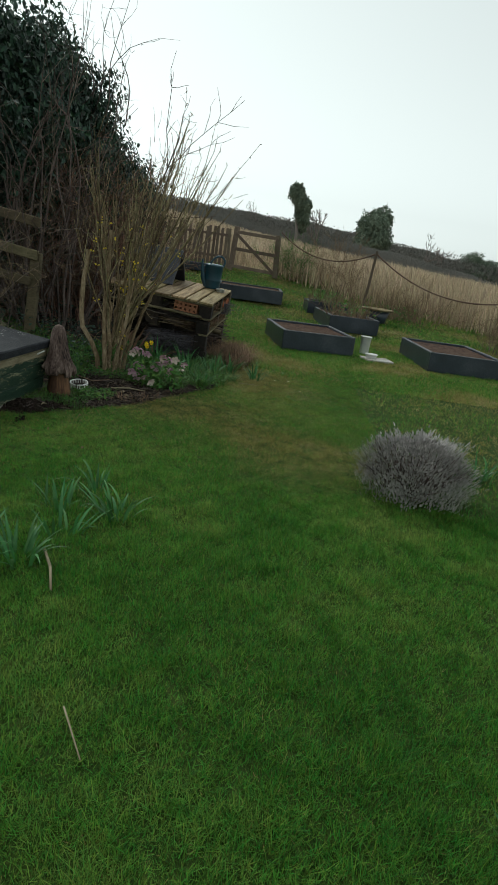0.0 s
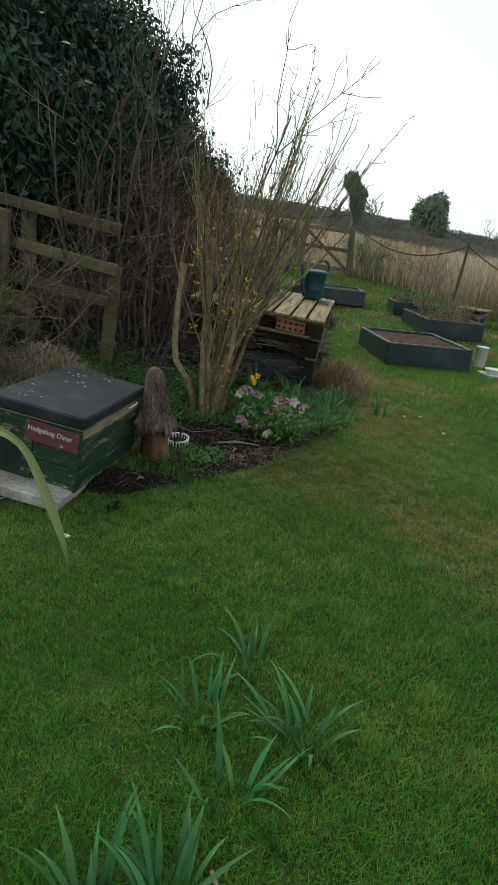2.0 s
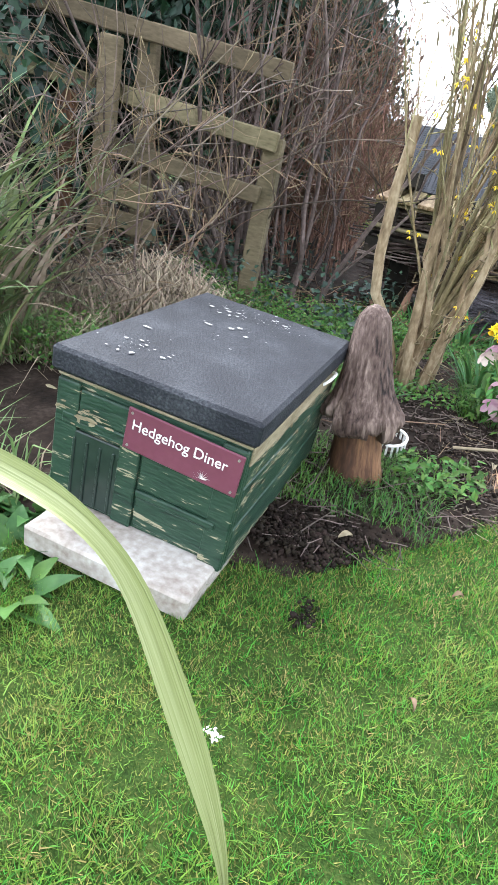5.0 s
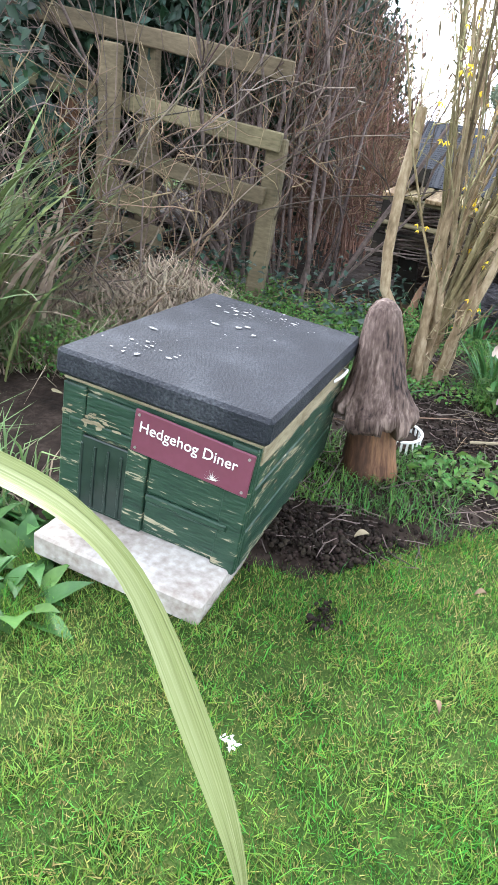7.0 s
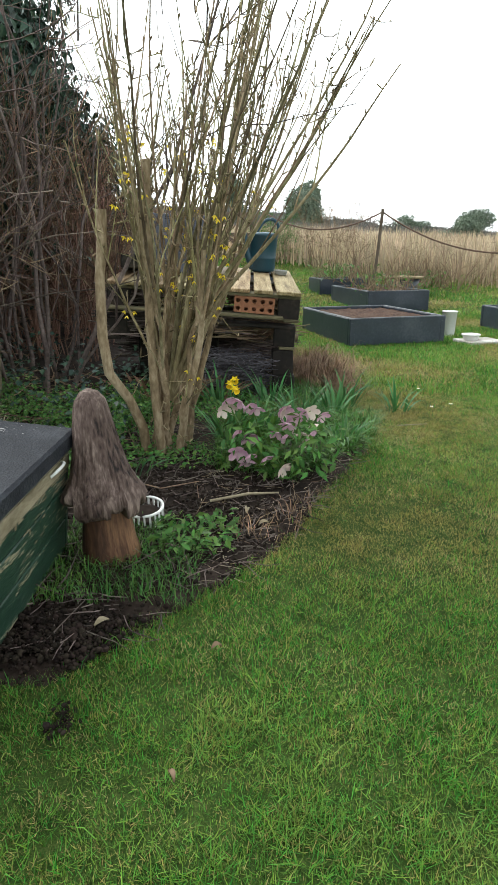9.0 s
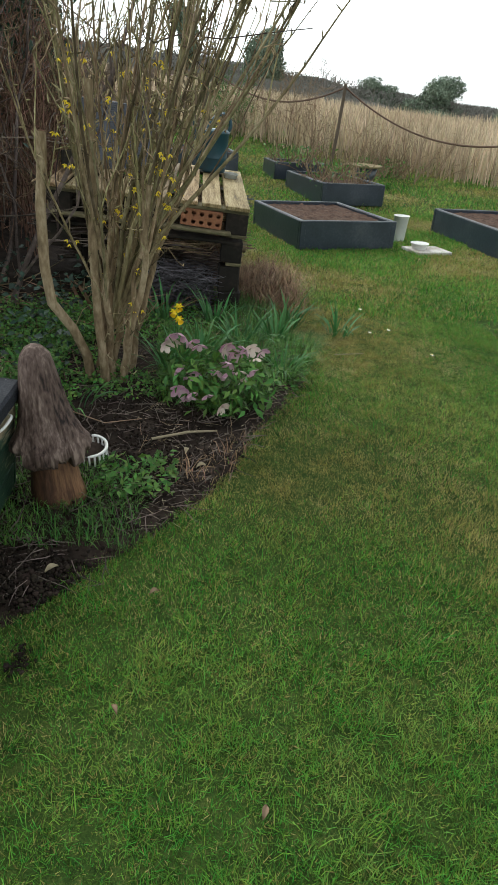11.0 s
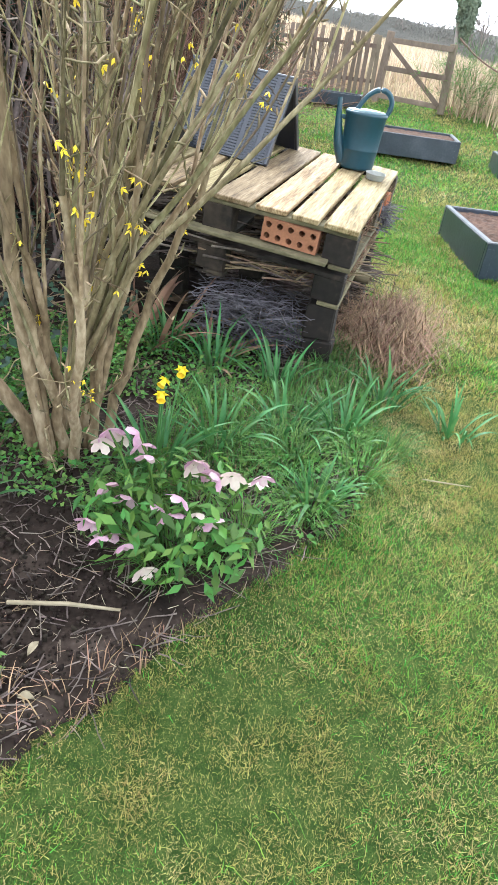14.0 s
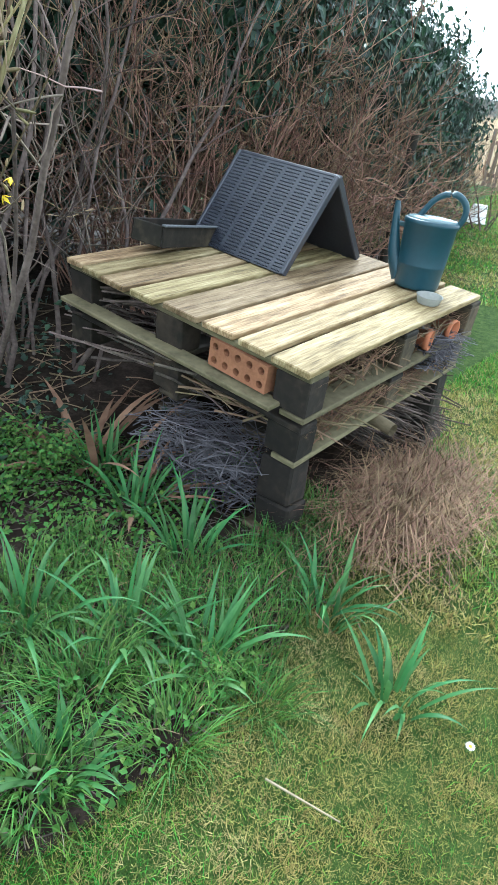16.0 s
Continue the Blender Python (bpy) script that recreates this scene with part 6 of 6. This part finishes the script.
DL = "daffodil clump of upright blue-green strap leaves"
for at, n, L, fl in (((-0.30, 2.52), 16, 0.19, 0), ((-0.01, 2.50), 26, 0.21, 0), ((-0.24, 2.0), 24, 0.22, 0), ((-0.40, 1.95), 20, 0.23, 0), ((-0.16, 2.27), 14, 0.20, 0), ((-0.19, 2.78), 16, 0.2, 0), ((1.36, 0.92), 14, 0.33, 0)):
    clump("daffodil_clump", at, n, L, 0.015, DL + " in the lawn", M_DAFF, 0.075, (50, 85), (20, 110), "flowering plant", "daffodil clumps", fl)
for at, n, L, fl in (((-0.606, 5.473), 46, 0.30, 3), ((-0.449, 5.702), 30, 0.30, 0), ((-0.234, 5.879), 34, 0.28, 0), ((-0.012, 5.946), 30, 0.27, 0), ((0.114, 6.339), 26, 0.26, 0), ((-0.365, 6.258), 30, 0.30, 0), ((0.41, 6.22), 22, 0.24, 0), ((-0.67, 6.297), 30, 0.28, 0), ((-0.933, 6.393), 24, 0.28, 0), ((-0.046, 5.503), 24, 0.22, 0), ((1.92, 4.0), 30, 0.22, 0), ((2.1, 3.9), 24, 0.22, 0), ((-1.035, 5.064), 12, 0.25, 0)):
    clump("daffodil_clump", at, n, L, 0.015, DL, M_DAFF, 0.07, (50, 88), (20, 120), "flowering plant", "daffodil clumps", fl)
clump("dead_leaf_clump", (-1.05, 6.40), 22, 0.46, 0.034, "collapsed brown dead strap leaves by the pallets", M_STRAW, 0.16, (15, 60), (10, 80), "plant", "dead leaf clumps")
clump("dead_leaf_clump", (-0.72, 6.36), 10, 0.38, 0.026, "collapsed brown dead strap leaves by the pallets", M_STRAW, 0.1, (15, 60), (10, 80), "plant", "dead leaf clumps")
weeds("ground_weeds", 13000, (-1.62, 0.39, 4.76, 6.63), 0.015, "low green weeds covering the border soil", test=lambda x, y: (y > 5.15) | (x < -1.05))
weeds("cow_parsley", 20000, (-2.4, -0.94, 4.59, 6.35), 0.014, "ferny bright green cow parsley leaves", height=0.16, test=lambda x, y: (x < -1.12) | (y > 5.75))
weeds("ivy_ground_leaves", 2600, (-3.55, -1.09, 5.22, 6.98), 0.026, "dark ivy leaves along the hedge foot", M_IVY, 0.35)
weeds("sorrel_leaves", 260, (-0.88, -0.60, 4.36, 4.62), 0.015, "low pale green leafy weed at the border edge", M_WEED, 0.06, 2.2)
for at, n in (((-1.72, 3.80), 22), ((-1.84, 3.60), 16), ((-1.66, 3.64), 22), ((-1.60, 3.50), 16), ((-1.74, 3.46), 16), ((-1.95, 3.72), 16)):
    clump("foxglove_plant", at, n, 0.15, 0.055, "low rosette of broad crinkled green leaves", M_FOX, 0.05, (15, 55), (30, 80), "plant", "foxglove rosettes")
tall_grass("border_grass", 16000, (-0.68, 0.55, 5.01, 6.88), 0.10, 0.0035, "rough green grass among the border plants", M_WEED)
tall_grass("border_grass", 2200, (-1.2, -0.72, 4.12, 4.62), 0.045, 0.003, "sparse grass growing around the mushroom", M_WEED)
tall_grass("dry_border_grass", 5000, (-0.62, 0.56, 4.46, 7.1), 0.07, 0.003, "dry straw-coloured grass at the border edge", M_STRAW)
tall_grass("straw_grass", 5000, (-2.83, -1.6, 4.67, 5.66), 0.14, 0.005, "bleached dead grass by the fence", M_HEAP)
tall_grass("straw_grass", 3500, (-2.9, -1.76, 3.62, 4.88), 0.20, 0.008, "long rough grass and dead leaves beside the box", M_FLAX)
tall_grass("straw_grass", 2500, (-2.9, -1.76, 3.62, 4.88), 0.12, 0.006, "bleached dead grass beside the box", M_HEAP)
def build_dead_heap():
    n = 5200
    x, y = rng.normal(-2.05, 0.25, n), rng.normal(5.18, 0.2, n)
    z = soil_z(x, y) + rng.uniform(0, 1, n) * 0.34 * np.exp(-((x + 2.05) / 0.33) ** 2 - ((y - 5.18) / 0.29) ** 2)
    v, f = blades(np.stack([x, y, z], 1), rng.uniform(0.05, 0.16, n), rng.uniform(0.003, 0.006, n), rng.uniform(0.8, 2.4, n), rng.uniform(0.4, 1.1, n))
    solid("dead_grass_heap", mesh_arrays("dead_grass_heap", v, f, M_HEAP), label="tangled heap of dead grass by the fence", category="dead grass", kind="stuff")


build_dead_heap()
litter("straw_litter", 650, (-0.79, 0.56, 4.24, 7.21), 0.09, 0.0014, "dry straw strewn along the border edge", M_DEAD)
litter("straw_litter", 420, (-0.75, 0.15, 4.2, 5.5), 0.06, 0.0011, "bleached straw strewn on the border soil", M_HEAP)
litter("twig_litter", 2400, (-1.27, 0.3, 3.88, 6.63), 0.12, 0.0022, "brown twigs and stems littering the soil", M_TWIG)
litter("dead_stems", 500, (-3.32, -1.08, 4.67, 7.2), 0.5, 0.004, "tangle of dead stems below the hedge", M_DEAD)
build_clods("loose_soil", 2400, (-1.03, 3.98), (0.10, 0.06), 0.0062, "heap of dark loose soil beside the slab")
build_clods("loose_soil", 3200, (-0.72, 4.68), (0.22, 0.33), 0.006, "dark crumbs of soil on the border")
build_clods("worm_cast", 130, (-0.991, 3.715), (0.014, 0.024), 0.005, "small dark heap of soil on the lawn")


def build_straw():
    n = 3800
    x, y = rng.normal(0.05, 0.10, n), rng.normal(7.12, 0.23, n)
    z = ground_z(x, y) + rng.uniform(0, 1, n) * 0.14 * np.exp(-((x - 0.02) / 0.22) ** 2 - ((y - 6.95) / 0.46) ** 2)
    v, f = blades(np.stack([x, y, z], 1), rng.uniform(0.05, 0.16, n), rng.uniform(0.003, 0.006, n), rng.uniform(0.5, 2.2, n), rng.uniform(0.3, 1.0, n))
    n = 900
    x, y = rng.normal(0.09, 0.11, n), rng.normal(7.1, 0.22, n)
    z = ground_z(x, y) + rng.uniform(0.02, 0.16, n)
    lv, lf = blades(np.stack([x, y, z], 1), rng.uniform(0.08, 0.2, n), rng.uniform(0.002, 0.0045, n), rng.uniform(0.8, 2.2, n), rng.uniform(0.6, 1.4, n))
    v, f = np.concatenate([v, lv]), np.concatenate([f, lf + len(v)])
    v[:, 2] = np.maximum(v[:, 2], ground_z(v[:, 0], v[:, 1]) + 0.004)
    solid("straw_heap", mesh_arrays("straw_heap", v, f, M_STRAW), label="matted brown straw heaped against the pallets", category="straw", kind="stuff")


build_straw()
for pts, lab in ((((-0.70, 4.77), (-0.433, 4.85)), "straight pale stick lying on the soil"), (((-0.18, 2.08), (-0.05, 1.81)), "bent pale dry stem lying on the lawn")):
    (x0, y0), (x1, y1) = pts
    v, q = tubes([[((x0, y0, float(soil_z(x0, y0)) + 0.02), 0.006), (((x0 + x1) / 2 + 0.01, (y0 + y1) / 2, float(soil_z(x0, y0)) + 0.03), 0.006), ((x1, y1, float(soil_z(x1, y1)) + 0.015), 0.004)]], 7)
    solid("stick", mesh_arrays("stick", v, q, M_RAWWOOD, True), label=lab, category="stick")
build_lawn()


# ---- small things on the lawn ----
def build_daisy(x, y):
    da = thing("daisy", pose(x, y, float(ground_z(x, y)) + 0.028, 8, 5, 0), "small white daisy flower in the lawn", "flower", "daisies")
    bm = bmesh.new()
    for k in range(14):
        a = k * math.pi / 7
        e, s = Vector((math.cos(a), math.sin(a), 0)), Vector((-math.sin(a), math.cos(a), 0))
        bm.faces.new([bm.verts.new(p) for p in (e * 0.003, e * 0.008 + s * 0.0022, e * 0.013, e * 0.008 - s * 0.0022)])
    part("petals", bm, M_WHITE, da)
    part("flower_eye", lathe_bm([(0.0045, 0.0), (0.004, 0.002), (0.001, 0.003)], 10), M_YELLOW, da, "yellow eye")
    v, q = tubes([[((0, 0, -0.03), 0.001), ((0, 0, 0), 0.001)]], 5)
    solid("stalk", mesh_arrays("stalk", v, q, M_WEED), da)


def build_fallen_leaf(x, y, yaw, material, label, size=0.04):
    n = 7
    vs, fs = [], []
    for i in range(n):
        t = i / (n - 1)
        w = size * 0.24 * math.sin(math.pi * min(1, t * 0.94 + 0.05))
        z = 0.012 * math.sin(t * 3)
        vs += [(size * (t - 0.5), -w, z + 0.006), (size * (t - 0.5), 0, z), (size * (t - 0.5), w, z + 0.008)]
    for i in range(n - 1):
        k = 3 * i
        fs += [(k, k + 1, k + 4, k + 3), (k + 1, k + 2, k + 5, k + 4)]
    solid("fallen_leaf", mesh_from("fallen_leaf", vs, fs, material, True), None, pose(x, y, float(soil_z(x, y)) + 0.018, 6, -5, yaw), label, "leaf", "fallen leaves")


for x, y in ((0.626, 6.201), (0.769, 6.264), (0.892, 5.829), (0.702, 6.701)):
    build_daisy(x, y)
for x, y, yaw, mt, lab, s in ((-0.671, 3.923, 20, M_DEAD, "small dry tan leaf lying on the lawn", 0.028), (-0.443, 3.305, 70, M_DEAD, "small curled brown leaf on the lawn", 0.028), (-0.753, 3.554, 120, M_DEAD, "small curled brown leaf on the lawn", 0.026), (-0.512, 4.556, 10, M_RAWWOOD, "pale yellow dead leaf on the soil", 0.038), (-0.566, 4.67, 80, M_RAWWOOD, "pale yellow dead leaf on the soil", 0.038), (-0.96, 4.009, 30, M_RAWWOOD, "pale dead leaf on the loose soil", 0.04)):
    build_fallen_leaf(x, y, yaw, mt, lab, s)
v, f = leaves(rng.normal(0, 0.006, (26, 3)) * (1.4, 1, 0.6), np.tile((0, 0, 1.0), (26, 1)), np.full(26, 0.005), 1.8, 0.3)
solid("feather_tuft", mesh_arrays("feather_tuft", v, f, M_WHITE), None, pose(-1.066, 3.338, 0.03), "small white downy feather on the lawn", "feather")
for (x0, y0), (x1, y1) in (((0.297, 5.792), (0.473, 5.822)), ((0.2, 1.26), (0.30, 1.10))):
    v, q = tubes([[((x0, y0, 0.03), 0.003), ((x1, y1, 0.028), 0.002)]], 6)
    solid("stick", mesh_arrays("stick", v, q, M_RAWWOOD), label="thin pale dry stem on the lawn", category="stick")
